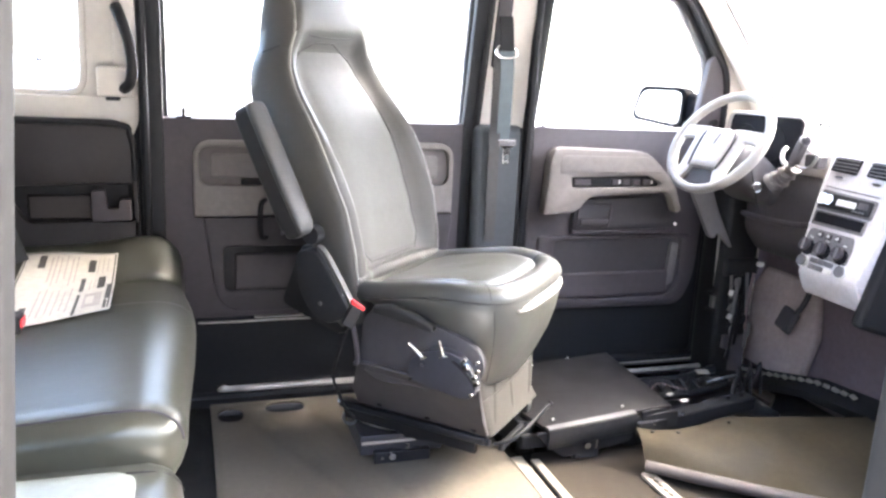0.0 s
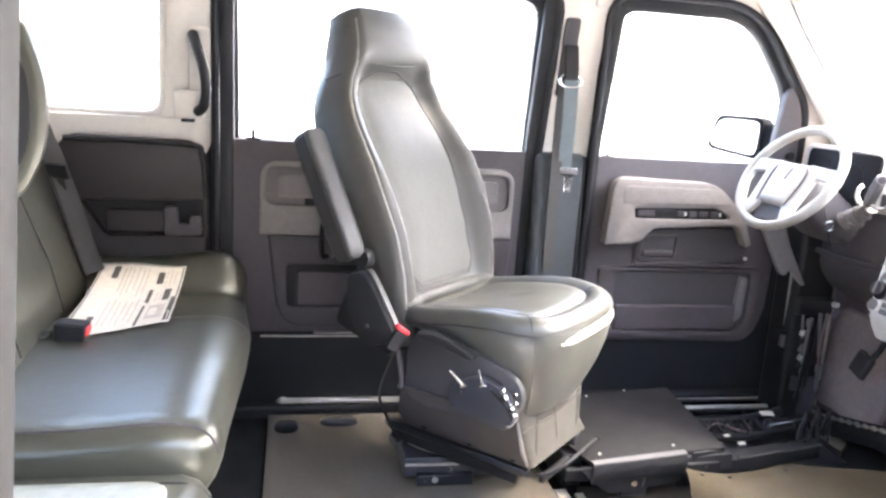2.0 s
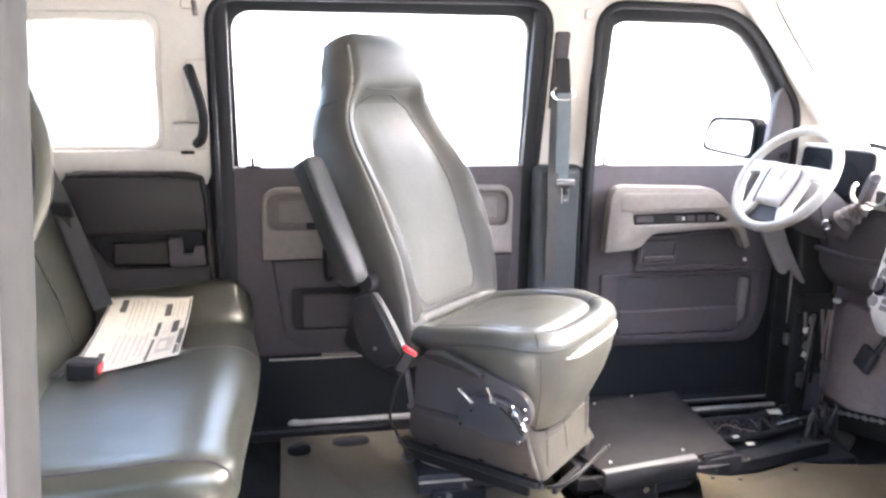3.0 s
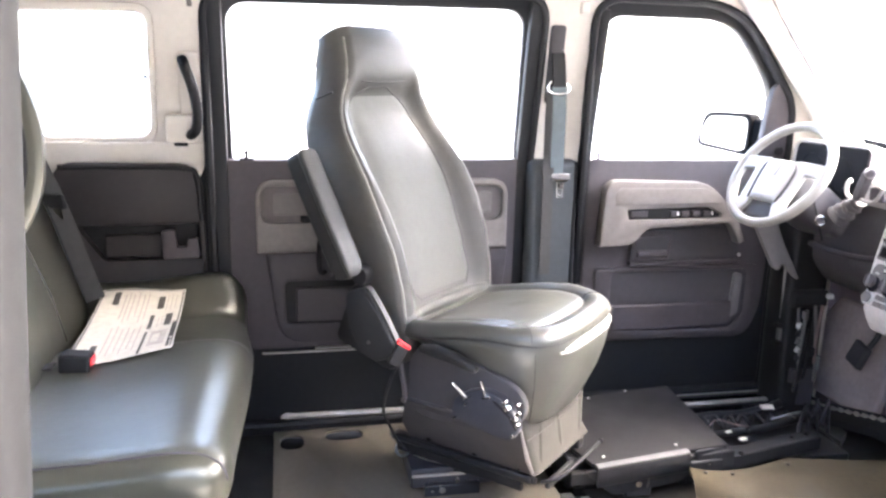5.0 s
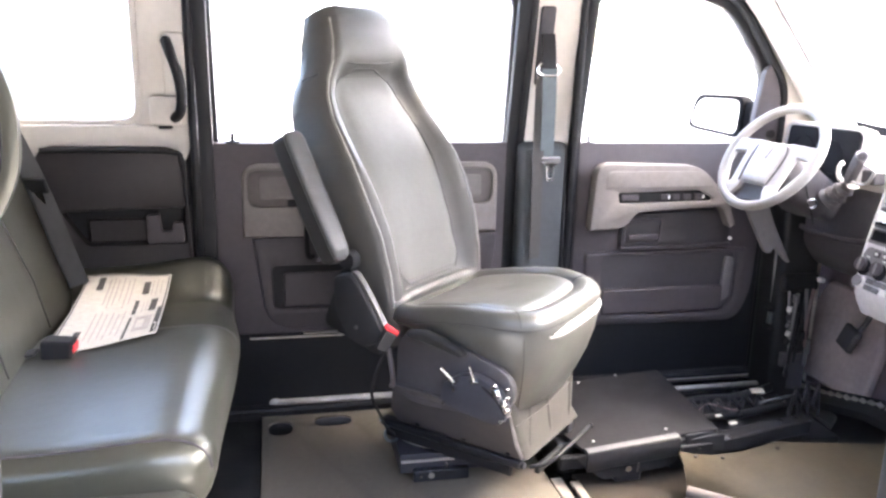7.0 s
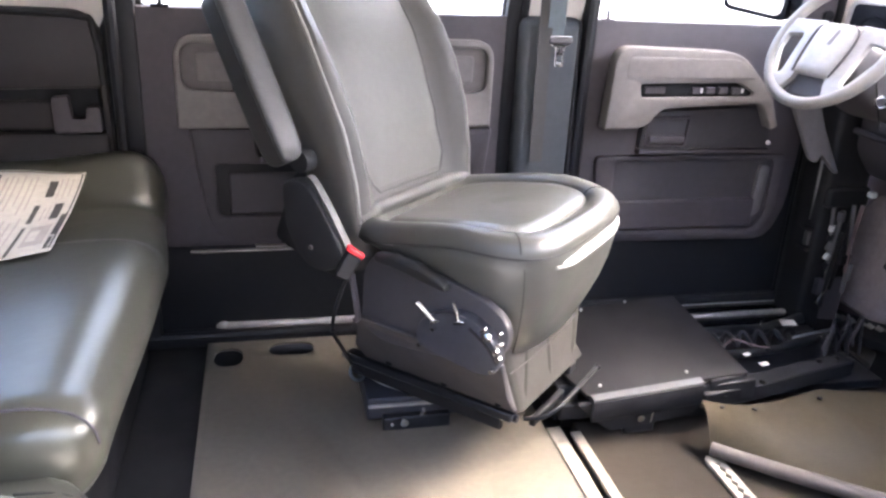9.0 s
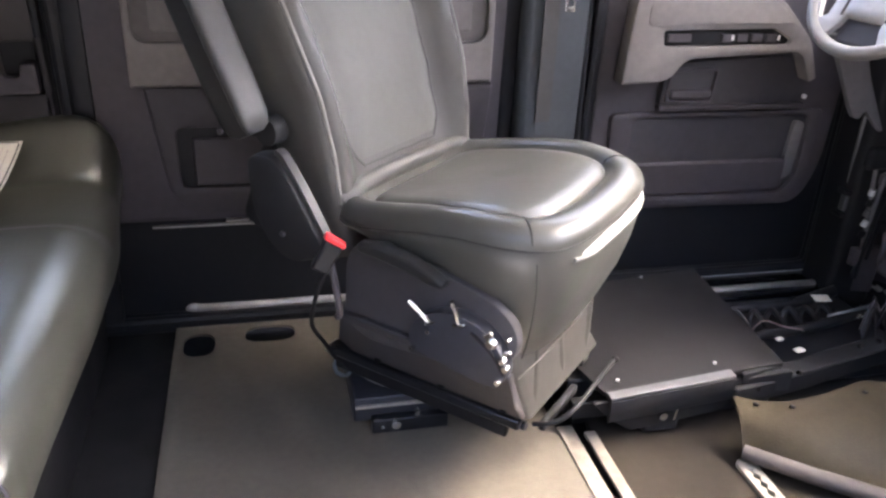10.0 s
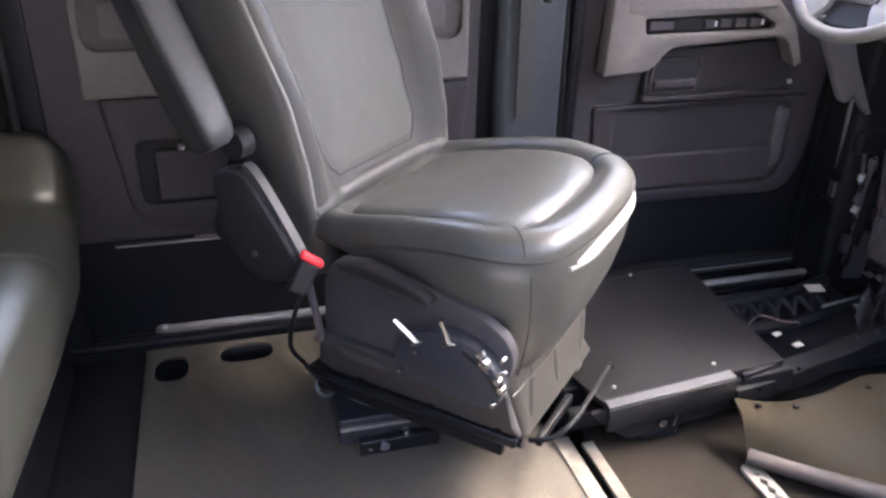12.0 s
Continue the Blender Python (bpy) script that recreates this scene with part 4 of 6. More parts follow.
for f, z in ((0.150, 0.388), (0.186, 0.367), (0.158, 0.372)):
    part("spacer", sweep([MO + Vector(p) for p in [(f, -0.286, z), (f + 0.012, -0.286, z + 0.010)]], 0.0035, up=(0, 1, 0), sides=6), CHROME, mech)
part("adjuster_slot", sweep([MO + Vector(p) for p in smoothed([(0.125, -0.284, 0.386), (0.165, -0.284, 0.360), (0.188, -0.284, 0.33)], 4)], 0.003, up=(0, 1, 0), sides=6), BLACK, mech)

# slides and turntable
slide = part("slide_rail", box(-0.275, 0.180, -0.141, -0.106, 0.124, 0.146), STEEL, seat, "black steel slide rail", bevel=0.005)
part("slide_channel", box(-0.262, 0.150, -0.130, -0.114, 0.090, 0.124), BLACK, slide, bevel=0.003)
part("rail_end", turned(cyl(0.009, 0.012, 14), pose(0.182, -0.124, 0.130, 0, 90, 0)), STEEL, slide)
part("slide_rail", box(-0.275, 0.180, 0.165, 0.205, 0.090, 0.146), STEEL, seat, bevel=0.005)
part("slide_bolt", turned(cyl(0.006, 0.03, 8), pose(-0.255, -0.155, 0.150, 60, 20, 0)), CHROME, slide)
part("turntable", turned(cyl(0.150, 0.022, 56), pose(-0.07, 0.05, 0.078)), STEEL, seat, "black steel turntable ring")
part("turntable_rim", sweep([(-0.07 + 0.153 * math.cos(a), 0.05 + 0.153 * math.sin(a), 0.080) for a in (k * math.pi / 24 for k in range(48))], 0.005, loop=True, sides=8), STEEL, seat, "worn turntable rim")
# glint on the black turntable, modelled as a bright aluminium line
part("rim_glint", sweep(smoothed([(-0.252, -0.092, 0.085), (-0.215, -0.113, 0.085), (-0.162, -0.121, 0.085), (-0.098, -0.111, 0.085)], 6), 0.0036, sides=8), ALU, seat, "bright line added for the glint on the turntable edge")
INV = SEAT.inverted()
lower = part("turntable_base", turned(box(0.385, 0.62, 1.022, 1.22, 0.018, 0.076), INV), PLATEM, seat, "black steel base box under the turntable", bevel=0.004)
part("base_edge", turned(box(0.387, 0.54, 1.016, 1.022, 0.054, 0.060), INV), ALU, lower, "bright edge strip")
part("base_flange", turned(box(0.42, 0.58, 1.000, 1.022, 0.0, 0.034), INV), STEEL, lower, bevel=0.003)
for x, y, z, r in ((0.468, 0.994, 0.026, 0.010), (0.512, 0.998, 0.048, 0.006), (0.44, 0.998, 0.022, 0.004), (0.565, 1.012, 0.062, 0.005)):
    part("base_bolt", turned(cyl(r, 0.014, 8), INV @ pose(x, y, z, 90, 0, 0)), CHROME, lower, "zinc-plated bolt")
cable = smoothed([(-0.15, -0.245, 0.445), (-0.180, -0.262, 0.38), (-0.222, -0.245, 0.27), (-0.240, -0.19, 0.19), (-0.245, -0.15, 0.13), (-0.225, -0.125, 0.095)], 6)
part("cable", sweep(cable, 0.0042, up=(0, 1, 0), sides=8), BLACK, seat, "black control cable")
part("cable", sweep(smoothed([(-0.14, -0.288, 0.455), (-0.125, -0.29, 0.40), (-0.12, -0.285, 0.345), (-0.13, -0.28, 0.33)], 5), 0.0065, up=(0, 1, 0), sides=8), TRIM, seat)
part("cable_clip", sweep([(-0.245 + 0.022 * math.cos(a), -0.125 + 0.008 * math.sin(a), 0.092 + 0.016 * math.sin(a)) for a in (k * math.pi / 10 for k in range(20))], 0.004, loop=True, up=(0, 1, 0), sides=6), CLIPM, seat, "bluish metal clip")
part("release_bar", sweep(smoothed([(0.185, -0.085, 0.110), (0.225, -0.075, 0.125), (0.248, -0.04, 0.145), (0.250, 0.05, 0.149), (0.250, 0.160, 0.151)], 6), 0.0050, sides=10), RUBBER, seat, "black bent release rod")
part("bar_tip", ball(0.008, (0.250, 0.160, 0.151)), BLACK, seat)
part("bar_bracket", box(0.185, 0.200, -0.06, 0.10, 0.080, 0.100), RUBBER, seat, bevel=0.004)

# raised armrest and its mount
axis = (Vector((-0.285, 0, 0.635)) - Vector((-0.455, 0, 0.945))).normalized()
cross = Vector((-axis.z, 0, axis.x))
rings = []
pad = []
for k, (d, wide, deep) in enumerate(((0.0, 0.026, 0.022), (0.006, 0.029, 0.029), (0.02, 0.031, 0.032), (0.10, 0.031, 0.033), (0.20, 0.031, 0.033), (0.27, 0.032, 0.032), (0.322, 0.031, 0.030), (0.342, 0.026, 0.025), (0.350, 0.016, 0.016))):
    c = Vector((-0.431, -0.330, 0.961)) + d * axis
    rings.append([c + Vector((0, y, 0)) + x * cross for x, y in superellipse(-0.008, 0, wide, deep - 0.002, 5.0, 28)])
    pad.append([c + Vector((0, y, 0)) + x * cross for x, y in superellipse(wide * 0.62, 0, wide * 0.36, deep + 0.0005, 3.5, 28)])
arm = part("armrest", loft(rings), ARMM, seat, "dark armrest folded up")
# window light on the armrest's front is put into the pad's colour
part("armrest_pad", loft(pad), ARMPAD, arm, "padded face of the armrest, window light in its paler grey")
part("pivot_cap", turned(cyl(0.024, 0.03, 24), pose(-0.262, -0.285, 0.650, 90, 0, 0)), BLACK, arm)
part("arm_screw", turned(cyl(0.005, 0.006, 10), pose(-0.291, -0.372, 0.663, 90, 0, 0)), TRIM, arm)
MOUNT = [(-0.294, 0.609), (-0.234, 0.623), (-0.191, 0.576), (-0.126, 0.481), (-0.141, 0.456), (-0.196, 0.431), (-0.244, 0.451), (-0.284, 0.511)]
mount = part("recliner_cover", moved(plate(rounded(MOUNT, 0.025, 4), [], 0.042, 0.010), lambda c: Vector((c.x, c.y - 0.322, c.z))), BLACK, seat, "black plastic recliner cover")
# strip in paler grey stands in for a highlight along the cover
part("cover_edge", sweep(smoothed([(-0.234, -0.301, 0.623), (-0.219, -0.301, 0.615), (-0.181, -0.301, 0.567), (-0.136, -0.300, 0.497), (-0.128, -0.300, 0.477)], 4), 0.009, up=(0.8, 0, 0.55), flat=0.005), ARMPAD, mount, "paler edge strip painting the cover's highlight")
part("cover_screw", turned(cyl(0.005, 0.006, 10), pose(-0.211, -0.324, 0.486, 90, 0, 0)), TRIM, mount)
part("back_shell", moved(plate(rounded([(-0.43, 0.42), (-0.22, 0.36), (-0.20, 0.44), (-0.27, 0.60), (-0.36, 0.60)], 0.03, 4), [], 0.42, 0.012), lambda c: Vector((c.x, c.y - 0.21, c.z))), BLACK, seat, "black plastic back of the seat base")
# buckle
BK = SEAT.inverted() @ Matrix.Translation((0.340, 0.893, 0.497))
stalk = part("buckle", turned(box(-0.016, 0.016, -0.010, 0.010, -0.060, -0.0045), BK @ pose(0, 0, 0, 0, 28, 0)), BLACK, seat, "black buckle with a red button", bevel=0.004)
part("red_button", turned(box(-0.020, 0.020, -0.0085, 0.0085, -0.006, 0.006), BK @ pose(0, 0, 0, 0, 36, 0)), RED, stalk, "bright red release button", bevel=0.004)


# ---- rear bench ----
bench = thing("rear_bench", "grey-green leather rear bench with a curled sheet on it", "bench")


def bench_rise(y):
    """The cushion's top along the bench: a swell, a dip and a rising far end."""
    return 0.024 * eased(0.46, 1.03, y) - 0.024 * eased(1.03, 1.11, y) + 0.100 * eased(1.31, 1.47, y)


NOSE = [(-0.60, 0.30), (-0.115, 0.30), (-0.092, 0.312), (-0.078, 0.335), (-0.068, 0.365), (-0.066, 0.395), (-0.070, 0.417), (-0.080, 0.434), (-0.098, 0.448), (-0.122, 0.457), (-0.150, 0.461), (-0.20, 0.460), (-0.26, 0.455), (-0.34, 0.449), (-0.45, 0.446), (-0.61, 0.446)]


def bench_section(y):
    e = min(1.0, max(0.0, (0.50 - y) / 0.084, (y - 1.445) / 0.05))
    turn = 1 - math.sqrt(1 - e * e)
    bulge = 0.005 + 0.020 * eased(0.5, 1.0, y) - 0.028 * eased(1.1, 1.4, y)
    out = []
    for x, z in NOSE:
        k = (z - 0.30) / 0.16
        out.append((x + (bulge - 0.085 * turn) * eased(-0.3, -0.07, x), y, z + k * (bench_rise(y) - 0.050 * turn)))
    return out


ALONG = [0.416, 0.4175, 0.421, 0.427, 0.436, 0.448, 0.463, 0.48] + [0.50 + 0.95 * k / 86 for k in range(87)] + [1.46, 1.471, 1.480, 1.486, 1.490, 1.493, 1.495]
core = [bench_section(y) for y in ALONG]
bc = part("cushion", loft(core), BENCH, bench, "grey-green leather bench cushion")
seam = [Vector((x, 0.462 + 0.02 * k, z + 0.0012)) for x, y, z in bench_section(0.463)[5:] for k in (0,)]
part("cushion_seam", sweep(seam, 0.0024, sides=6), TRIM, bc, "dark sewn seam")
part("bench_base", box(-0.60, -0.15, 0.46, 1.44, -0.012, 0.31), BLACK, bench, "black base in the shade of the cushion", bevel=0.01)
# lower pad at the doorway end
end = [[(x, y, z) for x, y in rounded([(-0.62, 0.06), (-0.07, 0.06), (-0.07, 0.43), (-0.62, 0.43)], r, 6)] for z, r in ((0.16, 0.03), (0.30, 0.04))]
end += [[(x, y, z) for x, y in rounded([(-0.62, 0.07), (x1, 0.07), (x1, 0.425), (-0.62, 0.425)], 0.05, 6)] for z, x1 in ((0.345, -0.074), (0.366, -0.088), (0.375, -0.11))]
ep = part("end_bolster", loft(end), BENCH, bench, "rolled leather edge at the doorway end")
pan = [[(x, y, z) for x, y in rounded([(-0.60, 0.09 - g), (-0.155 + g, 0.09 - g), (-0.155 + g, 0.375 + g), (-0.60, 0.375 + g)], 0.04, 6)] for z, g in ((0.355, 0.008), (0.378, 0.008), (0.386, 0.0), (0.388, -0.02), (0.388, -0.06))]
part("end_panel", loft(pan), ENDM, ep, "pale smooth panel of the folding end")
part("end_seam", sweep(smoothed([(-0.165, 0.385, 0.3755), (-0.12, 0.383, 0.374), (-0.088, 0.380, 0.362), (-0.072, 0.378, 0.335)], 5), 0.0025, sides=6), PIPING, ep)
part("end_base", box(-0.58, -0.13, 0.10, 0.40, -0.012, 0.17), BLACK, bench, bevel=0.008)
# back of the bench
BR = pose(-0.505, 0, 0.45, 0, -18, 0)
rows = []
for z, t, y0, y1 in ((-0.04, 0.05, 0.46, 1.43), (0.0, 0.085, 0.43, 1.455), (0.15, 0.098, 0.42, 1.465), (0.32, 0.092, 0.42, 1.465), (0.43, 0.085, 0.43, 1.46), (0.485, 0.065, 0.45, 1.44), (0.505, 0.03, 0.48, 1.41)):
    rows.append([(x, y, z) for x, y in rounded([(-0.11, y0), (t - 0.09, y0), (t - 0.09, y1), (-0.11, y1)], 0.035, 6)])
bb = part("bench_back", turned(loft(rows), BR), BENCH, bench, "grey-green leather backrest of the bench")
for y in (0.78, 1.12):
    part("back_seam", turned(sweep([(-0.002, y, 0.02), (0.010, y, 0.15), (0.003, y, 0.32), (-0.004, y, 0.43)], 0.0025, up=(0, 1, 0), sides=6), BR), PIPING, bb)
# headrests
HR = []
for z, hy, t in ((0.0, 0.05, 0.03), (0.02, 0.085, 0.05), (0.09, 0.11, 0.058), (0.19, 0.115, 0.058), (0.28, 0.105, 0.05), (0.32, 0.08, 0.035), (0.332, 0.04, 0.015)):
    HR.append([(x, y, z) for x, y in superellipse(0, 0, t, hy, 3.0, 28)])
NEARHEAD = rounded([(-0.50, 0.860), (-0.415, 0.866), (-0.366, 0.960), (-0.360, 1.080), (-0.394, 1.180), (-0.46, 1.215), (-0.53, 1.19)], 0.045, 6)
nh = part("headrest", moved(plate(NEARHEAD, [], 0.13, 0.022), lambda c: Vector((c.x + 0.020 - 0.42 * c.y, c.y + 0.46, c.z))), BENCH, bench, "padded leather headrest")
# near side lies in shadow; a black board paints it
part("side_shade", moved(plate([(-0.445 + 0.80 * (px + 0.445), 1.03 + 0.84 * (pz - 1.03)) for px, pz in NEARHEAD], [], 0.008, 0.002), lambda c: Vector((c.x + 0.004, c.y + 0.4545, c.z))), BLACK, nh, "black board painting shade on the headrest's near side")
part("headrest_post", sweep([(-0.46, 0.58, 0.88), (-0.52, 0.58, 0.80)], 0.006, sides=8), STEEL, nh)
for y, x, z, tilt in ((1.19, -0.70, 0.96, -14),):
    hr = part("headrest", turned(loft(HR), pose(x, y, z, 0, tilt, 0)), BENCH, bench, "padded leather headrest")
    for dy in (-0.05, 0.05):
        part("headrest_post", sweep([(x - 0.01, y + dy, z + 0.02), (x - 0.035, y + dy, z - 0.08)], 0.006, sides=8), STEEL, hr)
    part("headrest_shadow_seam", turned(sweep([(0.055 * math.cos(a) * 0.4 + 0.02, 0.105 * math.sin(a), 0.17 + 0.0 * a) for a in (k * math.pi / 12 for k in range(24))], 0.002, loop=True, sides=6), pose(x, y, z, 0, tilt, 0)), PIPING, hr)

rbelt = thing("bench_seat_belt", "dark grey seat belt lying over the bench back", "seat belt")
part("webbing", sweep(smoothed([(-0.74, 1.375, 1.03), (-0.645, 1.372, 0.955), (-0.603, 1.366, 0.872), (-0.562, 1.362, 0.76), (-0.520, 1.355, 0.62), (-0.485, 1.345, 0.515)], 8), 0.025, up=(0.25, -1, 0.1), flat=0.0014), WEBDARK, rbelt)
part("belt_edge", sweep(smoothed([(-0.672, 1.367, 0.945), (-0.630, 1.361, 0.865), (-0.588, 1.357, 0.75), (-0.545, 1.35, 0.612), (-0.508, 1.34, 0.505)], 8), 0.0035, sides=6), BLACK, rbelt, "dark folded edge")
part("belt_tongue", turned(box(-0.006, 0.006, -0.032, 0.032, -0.022, 0.022), pose(-0.575, 1.350, 0.800, 0, -20, 70)), BLACK, rbelt, "black belt tongue", bevel=0.004)
part("tongue_blade", turned(box(-0.002, 0.002, -0.012, 0.012, -0.055, -0.02), pose(-0.573, 1.345, 0.800, 0, -20, 70)), CHROME, rbelt)
buckle = thing("bench_buckle", "black belt buckle with a red button on the bench", "belt buckle")
part("body", turned(box(-0.030, 0.040, -0.026, 0.026, -0.016, 0.030), pose(-0.448, 0.918, 0.478, 0, 4, -4)), BLACK, buckle, bevel=0.006)
part("red_button", turned(box(0.0405, 0.0435, -0.019, 0.019, 0.002, 0.022), pose(-0.448, 0.918, 0.478, 0, 4, -4)), RED, buckle, bevel=0.002)
part("buckle_strap", sweep(smoothed([(-0.495, 0.922, 0.474), (-0.54, 0.925, 0.470), (-0.58, 0.93, 0.464)], 4), 0.02, flat=0.003), WEBDARK, buckle)

# printed sheet on the bench
TL, TR, BRC, BLC = (Vector(p) for p in ((-0.474, 1.395, 0.522), (-0.243, 1.402, 0.523), (-0.234, 0.975, 0.486), (-0.474, 0.905, 0.474)))


def sheet(u, v, lift=0.0):
    """A place on the sheet: u across from its far left corner, v down its length."""
    p = (TL * (1 - u) + TR * u) * (1 - v) + (BLC * (1 - u) + BRC * u) * v
    curl = 0.006 * (1 - v) ** 4 * (1 - u) - 0.016 * math.sin(math.pi * v) * (1 - 0.55 * v) + 0.008 * max(0.0, u - 0.7) * (1 - v) + 0.004 * math.sin(5 * u + 3 * v) + 0.012 * max(0.0, 0.25 - u) * v
    return p + Vector((0, 0, curl + lift))


def on_sheet(u0, u1, v0, v1, lift, nu=4, nv=6):
    return loft([[sheet(u0 + (u1 - u0) * i / nu, v0 + (v1 - v0) * j / nv, lift) for i in range(nu + 1)] for j in range(nv + 1)], closed=False, caps=False)


paper = thing("printed_sheet", "curled printed window sheet lying on the bench", "paper sheet")
bm = on_sheet(0, 1, 0, 1, 0.0, 14, 18)
bmesh.ops.solidify(bm, geom=bm.faces[:], thickness=0.0006)
part("paper", bm, PAPER, paper)
for u0, u1, v0, v1 in ((0.17, 0.245, 0.05, 0.21), (0.70, 0.775, 0.10, 0.27), (0.655, 0.70, 0.36, 0.58), (0.83, 0.905, 0.36, 0.56), (0.93, 0.975, 0.52, 0.80), (0.17, 0.23, 0.76, 0.93), (0.655, 0.685, 0.63, 0.99), (0.93, 0.96, 0.82, 0.97)):
    part("print_block", on_sheet(u0, u1, v0, v1, 0.0012), INK, paper, "dark printed block")
for u0, u1, v0, v1 in ((0.30, 0.32, 0.08, 0.40), (0.35, 0.365, 0.06, 0.45), (0.40, 0.415, 0.08, 0.42), (0.46, 0.475, 0.06, 0.36), (0.52, 0.535, 0.08, 0.46), (0.57, 0.585, 0.06, 0.40), (0.28, 0.295, 0.52, 0.90), (0.34, 0.355, 0.50, 0.92),
                       (0.40, 0.415, 0.54, 0.88), (0.46, 0.475, 0.52, 0.92), (0.52, 0.535, 0.55, 0.86), (0.58, 0.595, 0.50, 0.90), (0.80, 0.812, 0.08, 0.30), (0.85, 0.862, 0.06, 0.30), (0.90, 0.912, 0.08, 0.28), (0.75, 0.762, 0.40, 0.56), (0.79, 0.802, 0.38, 0.54)):
    part("print_line", on_sheet(u0, u1, v0, v1, 0.0012, 1, 5), PALEINK, paper)
part("print_picture", on_sheet(0.73, 0.90, 0.64, 0.90, 0.0012), PALEINK, paper, "pale printed picture")
part("picture_field", on_sheet(0.755, 0.83, 0.70, 0.84, 0.0018), PAPER, paper)
for u0, u1, v0, v1 in ((0.015, 0.03, 0.03, 0.97), (0.97, 0.985, 0.03, 0.97), (0.03, 0.97, 0.012, 0.022)):
    part("border_line", on_sheet(u0, u1, v0, v1, 0.0012), INK, paper)

# ---- front: step, tracks, mat ----
def sagged(bm):
    """The step hangs a little towards the rear."""
    return moved(bm, lambda c: Vector((c.x, c.y, c.z - 0.014 - 0.10 * max(0.0, 1.19 - c.x))))


step = thing("driver_step", "dark ribbed metal step platform with a bright nosing", "step")
part("tread", sagged(flat(plate(rounded([(0.888, 0.925), (1.300, 0.925), (1.328, 1.368), (0.80, 1.368)], 0.006, 2), [], 0.012, 0.003), 0.147)), STEPM, step, "dark matt metal tread")
part("nosing", sagged(loft([[(x, 0.928, 0.148), (x, 0.905, 0.148), (x, 0.896, 0.142), (x, 0.892, 0.128), (x + s * 0.0, 0.894, 0.095), (x, 0.900, 0.088), (x, 0.906, 0.095), (x, 0.904, 0.130), (x, 0.910, 0.136), (x, 0.928, 0.136)] for x, s in ((0.892, 1), (1.168, -1))])), NOSEM, step, "worn grey metal nosing")
part("nosing_edge", sagged(box(0.893, 1.168, 0.8965, 0.921, 0.1470, 0.1500)), ZINCD, step, "bright top edge strip", bevel=0.001)
part("riser", sagged(moved(plate(rounded([(0.86, 0.136), (1.315, 0.136), (1.315, 0.085), (1.19, 0.085), (1.15, 0.055), (0.95, 0.048), (0.905, 0.085)], 0.008, 3), [], 0.012, 0.002), lambda c: Vector((c.x, c.y + 0.908, c.z)))), NOSEM, step, "grey bent riser plate")
for x, y in ((1.150, 0.952), (1.165, 1.345), (0.93, 0.955), (1.03, 1.335)):
    part("screw", turned(cyl(0.0038, 0.004, 12), pose(x, y, 0.135 - 0.10 * max(0.0, 1.19 - x))), PALEMARK, step)
for x0, x1, y0, y1 in ((0.84, 0.90, 1.00, 1.32), (1.18, 1.26, 0.96, 1.32)):
    part("leg", box(x0, x1, y0, y1, -0.012, 0.085), STEEL, step, bevel=0.004)
foot = part("foot", box(0.985, 1.065, 0.912, 0.985, -0.004, 0.052), STEEL, step, "black mounting foot", bevel=0.006)
part("foot_bolt", turned(cyl(0.010, 0.02, 6), pose(1.018, 0.908, 0.045, 90, 0, 0)), CHROME, foot, "zinc bolt")
part("foot_bolt", sweep([(1.048, 0.906, 0.030), (1.050, 0.904, 0.062)], 0.0035, sides=6), CHROME, foot)
part("cross_arm", box(0.83, 0.93, 0.94, 0.965, 0.030, 0.070), BLACK, step, bevel=0.004)

beam = thing("floor_beam", "black steel beam running forward from the step", "beam")
part("beam", sweep(smoothed([(1.17, 0.918, 0.078), (1.34, 0.945, 0.078), (1.50, 0.985, 0.076), (1.66, 1.022, 0.074)], 5), 0.026, flat=0.022), BLACK, beam, bevel=0.004)
part("bracket", moved(plate(rounded([(1.19, 0.128), (1.30, 0.125), (1.305, 0.07), (1.27, 0.02), (1.235, 0.05), (1.20, 0.06)], 0.008, 3), [], 0.010, 0.002), lambda c: Vector((c.x, c.y + 0.905 + (c.x - 1.19) * 0.2, c.z))), STEEL, beam)
for x, y, z in ((1.232, 0.905, 0.090), (1.285, 0.915, 0.066), (1.345, 0.925, 0.100), (1.56, 1.0, 0.10), (1.62, 1.012, 0.099)):
    part("bolt", turned(cyl(0.0065, 0.008, 8), pose(x, y, z, 75, 0, 10)), CHROME, beam)
part("label_tag", turned(box(-0.012, 0.012, -0.007, 0.007, -0.001, 0.001), pose(1.400, 1.005, 0.104, 4, 0, 12)), PAPER, beam, "small white tag")
part("label_tag", turned(box(-0.010, 0.010, -0.006, 0.006, -0.001, 0.001), pose(1.378, 1.050, 0.108, 4, 0, 16)), PAPER, beam)

